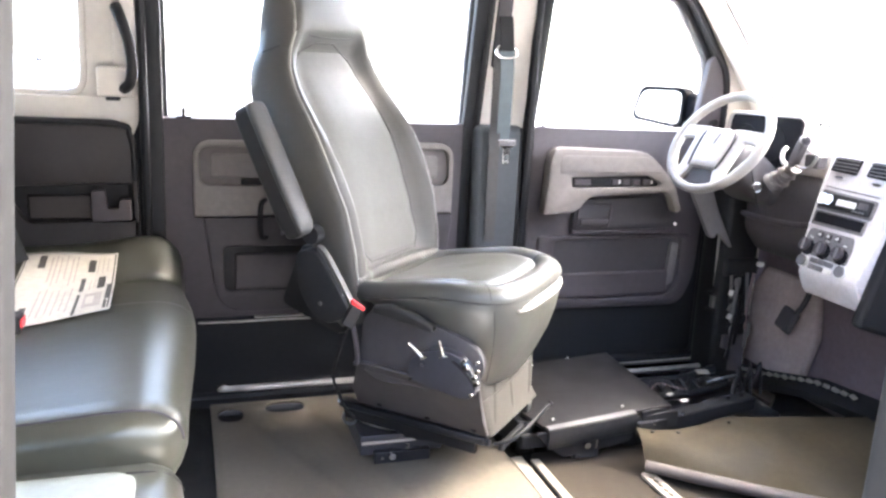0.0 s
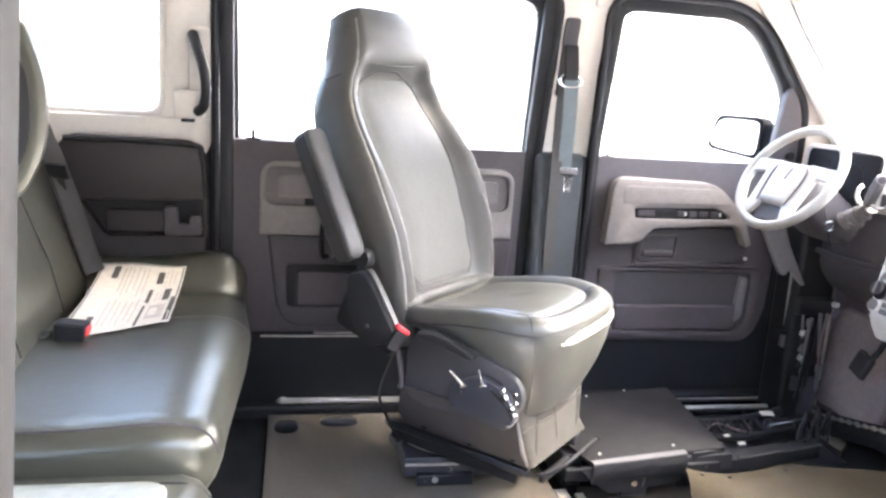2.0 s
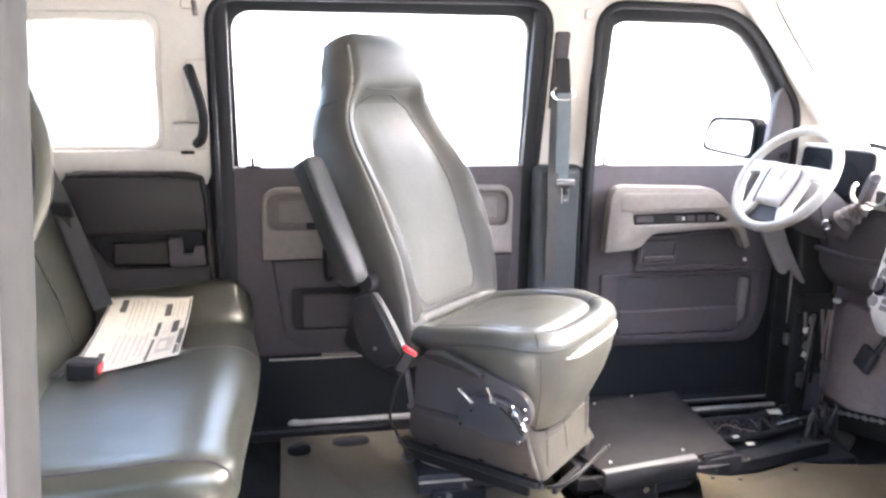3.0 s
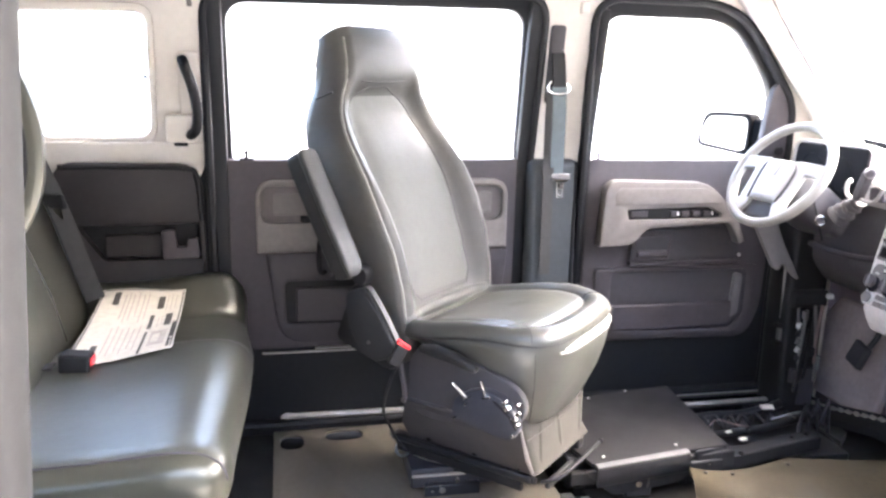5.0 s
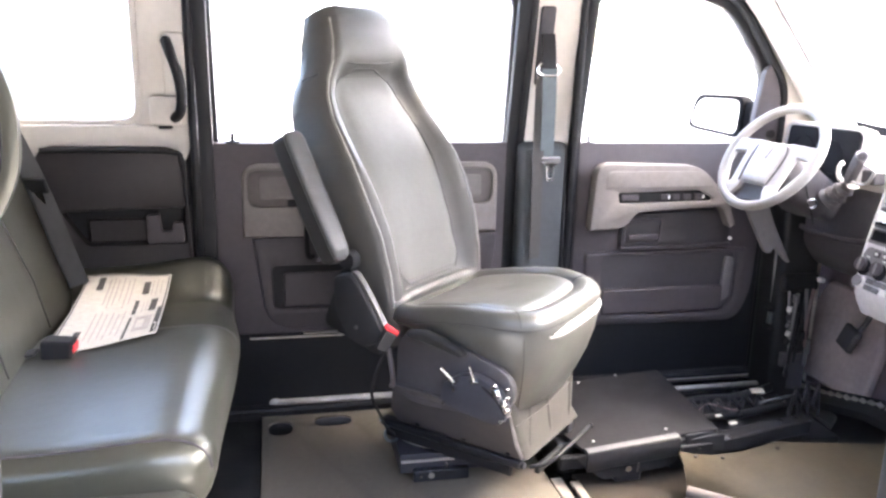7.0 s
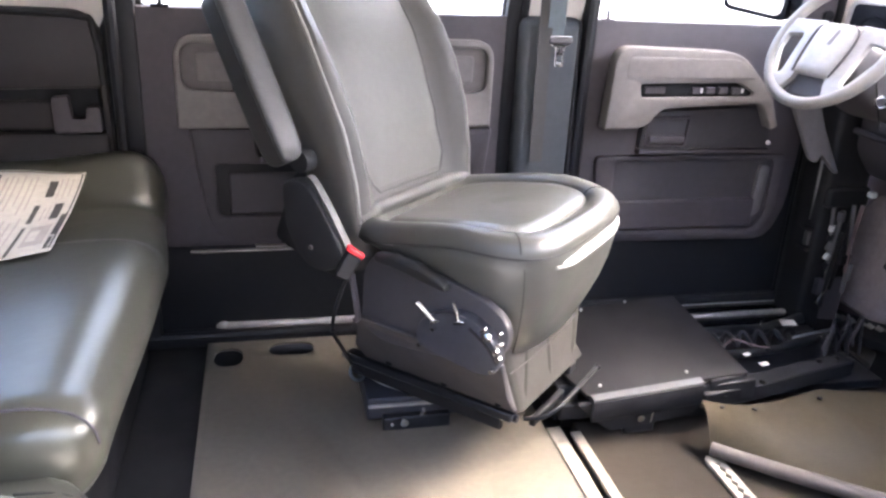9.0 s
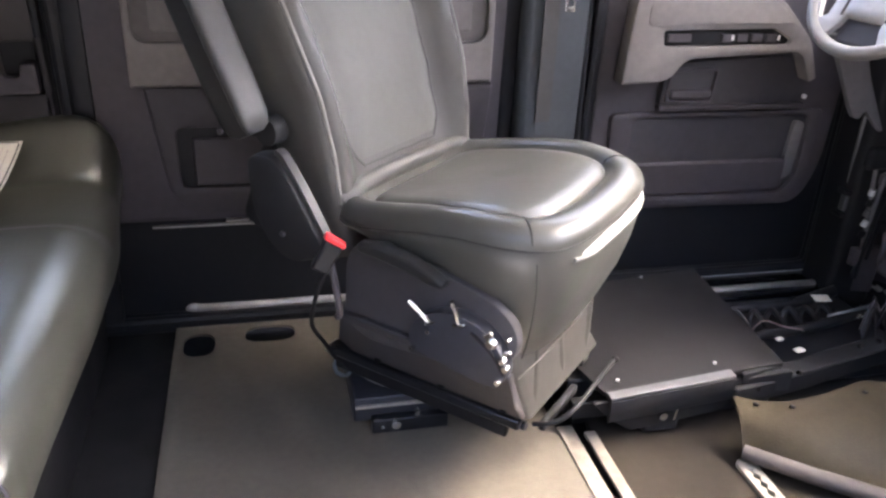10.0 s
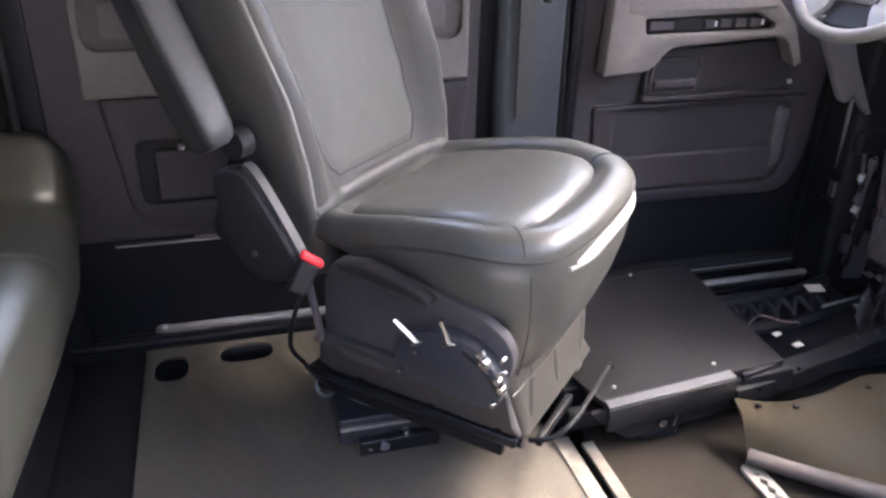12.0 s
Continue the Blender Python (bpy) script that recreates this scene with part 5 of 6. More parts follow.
for x0, w, y1, holes, lab in ((0.806, 0.034, 0.955, 0, "smooth aluminium floor track, scuffed"), (0.858, 0.024, 0.93, 0, "narrow aluminium floor track edge"), (1.126, 0.040, 0.792, 1, "aluminium floor track with round anchor slots")):
    tr = thing("floor_track", lab, "floor track", "floor tracks")
    wave = [(y1 - 0.030 - 0.004 * k, 0.0042 + 0.0036 * math.cos(k * math.pi / 3)) for k in range(190)]
    line = [[(x0 + w / 2 + h, y) for y, h in wave] + [(x0 + w / 2 - h, y) for y, h in wave[::-1]]] if holes else []
    part("track_top", flat(plate(rounded([(x0, -0.2), (x0 + w, -0.2), (x0 + w, y1), (x0, y1)], [0.001, 0.001, w * 0.45, w * 0.45] if holes else 0.001, 5), line, 0.010, 0.0012), 0.006 if holes else 0.004), TRACKM, tr)
    part("track_bed", box(x0 + 0.004, x0 + w - 0.004, -0.2, y1 - 0.012, -0.05, -0.0045), STEEL, tr)

matth = thing("floor_mat", "tan rubber floor mat, bent up at the edge", "floor mat")
rows = []
for k in range(49):
    u = k / 48
    x = 1.152 + 0.83 * u
    far = Vector((x + 0.004, table(u, [(0.0, 0.878), (0.05, 0.853), (0.12, 0.840), (0.23, 0.848), (0.37, 0.872), (0.46, 0.850), (1.0, 0.76)]), 0.098 + 0.008 * eased(0.15, 0.4, u)))
    low = Vector((x - 0.012, table(u, [(0.0, 0.785), (0.04, 0.752), (0.13, 0.68), (0.25, 0.60), (0.5, 0.46), (0.75, 0.38), (1.0, 0.34)]), 0.022 + 0.004 * math.sin(9 * u)))
    row = [low + Vector((0, 0.004, -0.010)), low]
    for j in range(1, 9):
        v = j / 8
        p = low.lerp(far, v)
        row.append(p + Vector((0, 0, 0.024 * math.sin(math.pi * v) ** 0.9 * (0.6 + 0.4 * math.sin(3 * u + 0.5)) * eased(0.0, 0.1, u) + 0.007 * math.sin(17 * u + 3 * v) * math.sin(math.pi * v) + 0.012 * eased(0.08, 0.0, u) * math.sin(math.pi * v))))
    rows.append(row)
bm = loft(rows, closed=False, caps=False)
bmesh.ops.solidify(bm, geom=bm.faces[:], thickness=0.007)
bmesh.ops.recalc_face_normals(bm, faces=bm.faces[:])
part("mat", bm, MATTAN, matth)
part("mat_lip", sweep([r[1] + Vector((0.004, 0.006, 0.002)) for r in rows], 0.017, sides=12), MATLIP, matth, "paler rolled lip")
for u, v in ((0.335, 0.90), (0.055, 0.93), (0.125, 0.93)):
    k = int(u * 48)
    p = rows[k][2 + int(v * 7)]
    part("mat_pin", ball(0.006, p + Vector((0, 0, 0.004)), 1, 1, 0.5), BLACK, matth)


# ---- dashboard, wheel and footwell ----
dash = thing("dashboard", "pale dashboard with a dark lower panel and black cluster", "dashboard", at=AHEAD.copy())


def bar_along(profile, y0, y1, n=1):
    return loft([[(x, y0 + (y1 - y0) * k / n, z) for x, z in profile] for k in range(n + 1)])


PADP = rounded([(1.755, 0.80), (1.735, 0.875), (1.765, 0.925), (1.86, 0.95), (2.05, 0.93), (2.10, 0.88), (2.05, 0.80)], 0.03, 4)
part("upper_pad", bar_along(PADP, -0.19, 1.47), DASH, dash, "pale soft upper pad")
LOWP = rounded([(1.765, 0.815), (1.735, 0.76), (1.735, 0.60), (1.80, 0.52), (2.0, 0.50), (2.0, 0.815)], 0.03, 4)
part("knee_panel", bar_along(LOWP, -0.18, 1.44), COLM, dash, "dark grey lower panel")
part("knee_edge", sweep(smoothed([(1.728, 1.36, 0.66), (1.722, 1.2, 0.648), (1.722, 1.02, 0.655), (1.728, 0.93, 0.67)], 5), 0.010, sides=8), TRIM, dash)
hood = []
for k, (dx, g) in enumerate(((0.0, 0.0), (-0.05, 0.012), (-0.06, 0.006))):
    hood.append([(1.745 + dx, y, z) for y, z in rounded([(1.025, 0.81), (1.345 + g, 0.80), (1.325 + g, 0.972 + g), (0.985 - g, 0.980 + g)], 0.03, 5)])
part("cluster_hood", loft(hood), DASH, dash, "pale hood round the cluster")
CL = rounded([(1.000, 0.800), (1.330, 0.800), (1.305, 0.972), (0.982, 0.980)], 0.018, 5)
part("instrument_panel", moved(plate(CL, [], 0.012, 0.002), lambda c: Vector((1.689 - 0.01 + c.y + 0.0, c.x, c.z))), CLUSTERM, dash, "black instrument cluster, switched off")
for y in (1.09, 1.225):
    part("gauge", sweep([(1.6775, y + 0.05 * math.cos(a), 0.895 + 0.05 * math.sin(a)) for a in (k * math.pi / 14 for k in range(28))], 0.0015, loop=True, up=(1, 0, 0), sides=6), CLUSTERM, dash, "faint gauge ring")
CAPO = rounded([(1.560, 0.745), (1.655, 0.745), (1.700, 0.640), (1.778, 0.503), (1.768, 0.500), (1.710, 0.558), (1.700, 0.535), (1.682, 0.538), (1.668, 0.556), (1.610, 0.660)], [0.01, 0.01, 0.02, 0.004, 0.004, 0.008, 0.008, 0.008, 0.008, 0.03], 4)
part("end_cap", turned(moved(plate(CAPO, [], 0.022, 0.004), lambda c: Vector((c.x, c.y + 1.352, c.z))), AHEAD.inverted()), ENDCAPM, dash, "grey slanted end of the dashboard, forked below")
part("corner_pad", ball(0.09, (1.84, 0.90, 0.885), 1.0, 1.3, 0.55), DASH, dash, "rounded corner of the pad")

console = thing("centre_console", "silver centre console with radio and heater knobs", "console", at=AHEAD.copy())
CON = pose(1.566, 0.695, 0.502, 0, 17, 0)   # its face looks back along the cabin and up


def on_face(outline, depth, proud=0.0, edge=0.002):
    """A board on the console's face; outline in sideways (to the driver) and upwards."""
    return turned(moved(plate(outline, [], depth, edge), lambda c: Vector((c.y - depth - proud + 0.0, c.x, c.z))), CON)


FACE = rounded([(-0.085, 0.072), (0.126, 0.072), (0.139, 0.13), (0.151, 0.21), (0.160, 0.33), (0.158, 0.425), (-0.104, 0.425), (-0.104, 0.33), (-0.095, 0.186)], [0.012, 0.016, 0.03, 0.03, 0.04, 0.03, 0.03, 0.04, 0.03], 5)
body = part("console_body", turned(moved(plate(FACE, [], 0.16, 0.012), lambda c: Vector((c.y, c.x, c.z))), CON), SILVER, console, "silver plastic console body")
part("apron", turned(loft([[(x, l, z) for x, l, z in ((d, 0.120 + e, zz), (d, -0.082 - e, zz), (0.15, -0.082 - e, zz), (0.15, 0.120 + e, zz))] for d, e, zz in ((0.004, 0.004, 0.080), (0.006, 0.006, 0.070), (0.028, 0.008, 0.045), (0.050, 0.008, 0.024), (0.056, 0.004, 0.018))]), CON), SILVER, console, "plain silver apron sloping back under the sockets", bevel=0.004)
part("console_side", turned(box(0.02, 0.30, -0.125, -0.090, -0.02, 0.40), CON), BLACK, console, "black side of the console", bevel=0.012)
part("console_side", turned(box(0.035, 0.30, 0.108, 0.146, 0.05, 0.40), CON), BLACK, console, bevel=0.012)
part("edge_line", turned(sweep(smoothed([(-0.0045, 0.117, 0.100), (-0.0045, 0.127, 0.135), (-0.0045, 0.139, 0.21), (-0.0045, 0.148, 0.33), (-0.0045, 0.145, 0.40)], 5), 0.0022, up=(1, 0, 0), sides=6), CON), PALEMARK, body, "raised edge line")
part("edge_line", turned(sweep(smoothed([(-0.0045, -0.074, 0.100), (-0.0045, -0.084, 0.186), (-0.0045, -0.093, 0.33), (-0.0045, -0.092, 0.40)], 5), 0.0022, up=(1, 0, 0), sides=6), CON), PALEMARK, body)
for l0, l1 in ((0.044, 0.136), (-0.085, 0.010)):
    vent = part("air_vent", on_face(rounded([(l0 + 0.004, 0.358), (l1 + 0.006, 0.361), (l1 - 0.002, 0.402), (l0 - 0.002, 0.402)], 0.005, 3), 0.004, 0.002), CLUSTERM, console, "black air vent")
    for k in range(4):
        part("slat", turned(box(-0.011, -0.005, l0 + 0.004, l1 - 0.001, 0.3655 + 0.0098 * k, 0.3685 + 0.0098 * k), CON), TRIMLIGHT, vent)
    part("vent_wheel", on_face(rounded([((l0 + l1) / 2 - 0.004, 0.343), ((l0 + l1) / 2 + 0.026, 0.343), ((l0 + l1) / 2 + 0.023, 0.350), ((l0 + l1) / 2 - 0.001, 0.350)], 0.002, 2), 0.004, 0.003), ENDCAPM, vent)
part("brow_line", on_face(rounded([(-0.052, 0.311), (0.135, 0.314), (0.135, 0.318), (-0.052, 0.315)], 0.001, 1), 0.003, 0.002, 0.0008), ENDCAPM, console)
part("radio_bezel", on_face(rounded([(-0.055, 0.250), (0.139, 0.250), (0.138, 0.307), (-0.055, 0.303)], 0.008, 3), 0.004, 0.001), ENDCAPM, console)
radio = part("radio", on_face(rounded([(-0.046, 0.257), (0.131, 0.257), (0.130, 0.300), (-0.046, 0.297)], 0.006, 3), 0.012, 0.002), BLACK, console, "black radio with round pale knobs")
for l, r in ((0.112, 0.0165), (0.089, 0.0150)):
    part("radio_knob", turned(cyl(r, 0.014, 28), CON @ pose(-0.016, l, 0.279, 0, 90, 0)), CHROME, radio, "bright round knob")
part("radio_display", on_face(rounded([(0.000, 0.268), (0.066, 0.268), (0.066, 0.286), (0.000, 0.286)], 0.003, 2), 0.003, 0.013, 0.0008), PALEMARK, radio, "pale display")
for k in range(4):
    part("radio_key", on_face(rounded([(-0.034 + 0.011 * k, 0.260), (-0.026 + 0.011 * k, 0.260), (-0.026 + 0.011 * k, 0.265), (-0.034 + 0.011 * k, 0.265)], 0.001, 1), 0.003, 0.013, 0.0005), ENDCAPM, radio)
part("radio_key", on_face(rounded([(-0.040, 0.272), (-0.008, 0.272), (-0.008, 0.290), (-0.040, 0.290)], 0.002, 2), 0.003, 0.013, 0.0005), TRIM, radio)
part("slot_frame", on_face(rounded([(-0.046, 0.206), (0.138, 0.206), (0.138, 0.247), (-0.046, 0.247)], 0.004, 2), 0.003, 0.001), ENDCAPM, console)
# solid near-black plate stands in for the shade inside the slot
part("storage_slot", on_face(rounded([(-0.038, 0.214), (0.129, 0.214), (0.129, 0.242), (-0.040, 0.242)], 0.003, 3), 0.004, 0.003), CLUSTERM, console, "storage slot, its dark opening painted as a black plate")
heat = part("heater_panel", on_face(rounded([(-0.034, 0.118), (0.128, 0.122), (0.136, 0.168), (0.125, 0.196), (-0.028, 0.196), (-0.036, 0.160)], 0.010, 3), 0.004, 0.001), ENDCAPM, console, "mid-grey heater panel")
for l in (0.120, 0.062, 0.000):
    # near-black disc, shifted down and aside, paints the knob's cast shadow
    part("knob_shade", turned(cyl(0.022, 0.004, 24), CON @ pose(-0.005, l - 0.010, 0.139, 0, 90, 0)), CLUSTERM, heat)
    k = part("heater_knob", turned(cyl(0.018, 0.014, 28), CON @ pose(-0.010, l, 0.146, 0, 90, 0)), TRIM, heat, "grey heater knob")
    part("knob_grip", turned(box(-0.021, -0.015, l - 0.003, l + 0.003, 0.131, 0.161), CON), ENDCAPM, k)
    part("knob_mark", on_face(rounded([(l - 0.016, 0.166), (l - 0.004, 0.169), (l - 0.004, 0.172), (l - 0.018, 0.170)], 0.001, 1), 0.002, 0.006, 0.0005), PALEMARK, heat)
for l in (0.083, 0.053, 0.020):
    key = part("button", on_face(rounded([(l - 0.010, 0.174), (l + 0.010, 0.174), (l + 0.010, 0.190), (l - 0.010, 0.190)], 0.002, 2), 0.004, 0.005, 0.001), TRIM, heat)
    part("button_mark", on_face(rounded([(l - 0.004, 0.178), (l + 0.005, 0.178), (l + 0.005, 0.186), (l - 0.004, 0.186)], 0.002, 2), 0.002, 0.009, 0.0005), PALEMARK, key)
for l, z in ((0.114, 0.101), (-0.025, 0.101)):
    part("socket_ring", turned(cyl(0.0185, 0.006, 28), CON @ pose(-0.003, l, z, 0, 90, 0)), PALEMARK, console)
    part("socket", turned(cyl(0.0155, 0.010, 24), CON @ pose(-0.006, l, z, 0, 90, 0)), ENDCAPM, console, "round grey power socket")
for l in (0.074, 0.046, 0.018):
    for z in (0.084, 0.102):
        part("button", on_face(rounded([(l - 0.012, z), (l + 0.013, z), (l + 0.013, z + 0.014), (l - 0.012, z + 0.014)], 0.002, 2), 0.005, 0.001, 0.001), PALEMARK if (l < 0.02 and z < 0.09) else ENDCAPM, console)

wheel = thing("steering_wheel", "pale grey four-spoke steering wheel on its column", "steering wheel", at=look((1.548, 1.191, 0.886), (1.548 + 0.82, 1.191 + 0.135, 0.886 - 0.555)))
part("rim", sweep([(0.1725 * math.cos(a), 0.1725 * math.sin(a), 0) for a in (k * math.pi / 40 for k in range(80))], 0.0148, loop=True, sides=14), WHEELM, wheel, "pale leather rim")
hubp = []
for z, g in ((-0.055, -0.02), (-0.015, 0.0), (0.006, 0.0), (0.014, -0.006), (0.017, -0.018)):
    hubp.append([(x, y, z) for x, y in rounded([(-0.056 - g, -0.096 - g), (0.056 + g, -0.096 - g), (0.066 + g, 0.046 + g), (-0.066 - g, 0.046 + g)], 0.012, 4)])
hub = part("hub", loft(hubp), HUBM, wheel, "pale grey centre pad")
part("emblem", turned(box(-0.0045, 0.0045, -0.022, 0.022, 0, 0.0025), pose(0.004, 0.004, 0.0165, 0, 0, -8)), ENDCAPM, hub, "plain slim emblem shape", bevel=0.002)
for sx in (-1, 1):
    outline = rounded([(sx * 0.052, 0.050), (sx * 0.160, 0.046), (sx * 0.167, -0.014), (sx * 0.122, -0.122), (sx * 0.072, -0.156), (sx * 0.050, -0.112)], 0.010, 4)
    slot = rounded([(sx * 0.101, 0.008), (sx * 0.152, 0.002), (sx * 0.149, -0.040), (sx * 0.112, -0.112), (sx * 0.094, -0.104)], 0.008, 4)
    sp = part("spoke", moved(plate(outline, [slot], 0.016, 0.003), lambda c: Vector((c.x, c.z, 0.008 - c.y))), HUBM, wheel, "wide pale side spoke with an opening")
    part("hub_groove", sweep(smoothed([(sx * 0.040, 0.040, 0.0125), (sx * 0.060, 0.026, 0.0130), (sx * 0.0665, -0.004, 0.0115), (sx * 0.064, -0.05, 0.0110), (sx * 0.057, -0.098, 0.0110)], 5), 0.0030, sides=6), TRIM, sp, "dark groove beside the pad")
part("spoke_insert", box(-0.054, 0.054, -0.152, -0.092, -0.022, -0.008), RECESSM, wheel, "dark insert between the lower spokes", bevel=0.006)
column = part("column_shroud", loft([[(x, y, z) for x, y in superellipse(0, dy, rx, ry, 4.0, 36)] for z, rx, ry, dy in ((-0.045, 0.055, 0.045, 0), (-0.06, 0.070, 0.056, -0.008), (-0.12, 0.080, 0.066, -0.014), (-0.20, 0.082, 0.068, -0.016), (-0.23, 0.076, 0.064, -0.014), (-0.24, 0.055, 0.045, -0.010), (-0.30, 0.050, 0.045, -0.005))]), COLM, wheel, "dark plastic column shroud")
part("shroud_joint", sweep([(0.0815, -0.02 - 0.02 * k, -0.09 - 0.03 * k) for k in range(5)], 0.0018, sides=6), BLACK, column)
WIN = wheel.matrix_world.inverted()
part("ignition", turned(sweep([(1.655 + 0.013 * math.cos(a), 1.118 - 0.004 * math.cos(a), 0.753 + 0.013 * math.sin(a)) for a in (k * math.pi / 10 for k in range(20))], 0.004, loop=True, up=(0, 1, 0), sides=8), WIN), CHROME, column, "bright ring of the ignition lock")
part("ignition_core", turned(cyl(0.011, 0.03, 18), WIN @ pose(1.656, 1.128, 0.753, 90, 0, -18)), TRIM, column)
boot = []
for k in range(13):
    c = Vector((1.706, 1.104, 0.770)).lerp(Vector((1.712, 1.028, 0.828)), k / 12)
    rr = ((0.036, 0.026, 0.034, 0.029)[k % 4]) * (1 - 0.035 * k)
    boot.append([c + rr * (1 + 0.10 * math.sin(3 * a + 1.3 * k)) * (math.cos(a) * Vector((1, 0, 0)) + math.sin(a) * Vector((0, 0.56, 0.83))) for a in (m * math.pi / 9 for m in range(18))])
part("shifter_boot", turned(loft(boot), WIN), COLM, column, "wrinkled grey shifter boot")
lever = part("shift_lever", turned(loft([[(x + 1.70, y, z) for x, y, z in ((-0.016, cy - w, cz - 0.4 * w), (-0.016, cy + w, cz + 0.4 * w), (0.010, cy + w, cz + 0.4 * w), (0.010, cy - w, cz - 0.4 * w))] for cy, cz, w in ((1.026, 0.832, 0.008), (1.018, 0.850, 0.012), (1.004, 0.884, 0.013), (0.990, 0.914, 0.012))]), WIN), COLM, column, "grey column shift lever", bevel=0.004)
part("lever_end", turned(cyl(0.014, 0.032, 24), WIN @ pose(1.695, 0.986, 0.914, 90, 0, -30)), ENDCAPM, lever, "round pale end of the lever")
part("lever_pin", turned(cyl(0.010, 0.038, 18), WIN @ pose(1.693, 0.985, 0.914, 90, 0, -30)), TRIM, lever)
part("lever_hook", turned(sweep(smoothed([(1.69, 1.052, 0.886), (1.69, 1.064, 0.874), (1.69, 1.066, 0.853), (1.69, 1.054, 0.838), (1.69, 1.040, 0.836)], 5), 0.0065, up=(1, 0, 0), sides=10), WIN), PALEMARK, column, "pale bent hook beside the lever")
part("lever_bracket", turned(sweep(smoothed([(1.70, 1.018, 0.836), (1.70, 0.990, 0.832), (1.70, 0.963, 0.836), (1.70, 0.944, 0.852), (1.70, 0.930, 0.880)], 5), 0.0050, up=(1, 0, 0), sides=8), WIN), ALU, column, "bright bent bracket rod")
part("lever_bracket", turned(sweep(smoothed([(1.71, 0.985, 0.888), (1.71, 0.958, 0.880), (1.71, 0.938, 0.874)], 4), 0.0045, up=(1, 0, 0), sides=8), WIN), ALU, column)
part("bracket_block", turned(box(1.705, 1.745, 0.935, 0.99, 0.836, 0.876), WIN), COLM, column, bevel=0.006)
part("stalk", sweep(smoothed([(-0.07, 0.01, -0.09), (-0.10, 0.03, -0.085), (-0.15, 0.05, -0.075)], 4), 0.007, sides=8), BLACK, column)
part("stalk", sweep(smoothed([(0.07, 0.03, -0.085), (0.11, 0.05, -0.075)], 4), 0.006, sides=8), TRIMLIGHT, column)

toe = thing("toe_board", "dark felt toe board under the dashboard", "panel", kind="structure", at=AHEAD.copy())
part("board", loft([[(1.94, -0.18, 0.0), (1.94, 1.47, 0.0), (2.0, 1.47, 0.0), (2.0, -0.18, 0.0)], [(1.995, -0.18, 0.56), (1.995, 1.47, 0.56), (2.018, 1.47, 0.56), (2.018, -0.18, 0.56)]]), TOEM, toe)
well = thing("footwell_carpet", "beige felt footwell lining with rivets along its edge", "carpet", at=AHEAD.copy())
part("lining", loft([[(1.90, 1.08, 0.08), (1.90, 1.45, 0.08), (1.93, 1.45, 0.07), (1.93, 1.08, 0.07)], [(1.925, 1.06, 0.25), (1.925, 1.44, 0.25), (1.96, 1.44, 0.25), (1.96, 1.06, 0.25)], [(1.955, 1.10, 0.37), (1.955, 1.41, 0.37), (1.985, 1.41, 0.37), (1.985, 1.10, 0.37)], [(1.965, 1.16, 0.42), (1.965, 1.38, 0.42), (1.99, 1.38, 0.42), (1.99, 1.16, 0.42)]]), CARPET, well, bevel=0.01)
rail = part("rivet_strip", loft([[(1.80, y, z), (1.885, y, z + 0.03), (1.885, y, z + 0.005), (1.80, y, z - 0.025)] for y, z in ((1.45, 0.010), (1.20, 0.062), (0.95, 0.130), (0.62, 0.16))]), BLACK, well, "black strip with bright rivets")
for k in range(18):
    y = 1.41 - 0.036 * k
    part("rivet", turned(box(-0.007, 0.007, -0.010 - 0.004 * (k % 3 == 0), 0.010, -0.002, 0.004), pose(1.850, y, table(y, [(0.62, 0.182), (0.95, 0.152), (1.20, 0.084), (1.45, 0.032)]), 14, -20, 17 * (-1) ** k + 9 * (k % 4))), ALU, rail)
part("bare_edge", loft([[(1.795, 1.255, 0.030), (1.850, 1.292, 0.036), (1.850, 1.292, 0.020), (1.795, 1.255, 0.016)], [(1.770, 1.040, 0.046), (1.828, 1.090, 0.050), (1.828, 1.090, 0.030), (1.770, 1.040, 0.028)]]), MATLIP, well, "brown bare edge of the floor panel")
pedal = thing("brake_pedal", "dark rubber brake pedal on its arm", "pedal")
part("pad", turned(box(-0.012, 0.012, -0.055, 0.055, -0.04, 0.04), pose(1.925, 1.200, 0.275, 0, 22, -20)), RECESSM, pedal, bevel=0.008)
part("pedal_arm", sweep(smoothed([(1.938, 1.195, 0.28), (1.975, 1.175, 0.36), (1.99, 1.16, 0.54)], 4), 0.010, sides=8), STEEL, pedal)

post = thing("hinge_post", "bare black hinge post with wires and a bright rod", "door post")
part("post", loft([[(x, y, z) for x, y in rounded([(1.755, 1.36), (1.90, 1.36), (1.93, 1.49), (1.755, 1.49)], 0.02, 3)] for z in (-0.012, 0.3, 0.62, 0.80)]), BLACK, post)
part("rod", sweep([(1.771, 1.400, 0.10), (1.764, 1.40, 0.30), (1.757, 1.40, 0.53)], 0.008, sides=10), ZINCD, post, "dull zinc rod")
for z in (0.255, 0.318):
    part("clamp", box(1.738, 1.788, 1.372, 1.412, z, z + 0.012), BLACK, post, bevel=0.003)
part("check_block", box(1.746, 1.780, 1.378, 1.400, 0.270, 0.315), ZINCD, post, "grey block between the clamps", bevel=0.004)
part("latch_block", box(1.785, 1.815, 1.372, 1.400, 0.045, 0.155), ZINCD, post, "grey metal block at the post's foot", bevel=0.006)
part("top_block", box(1.76, 1.90, 1.345, 1.40, 0.395, 0.46), BLACK, post, "black connector block", bevel=0.012)
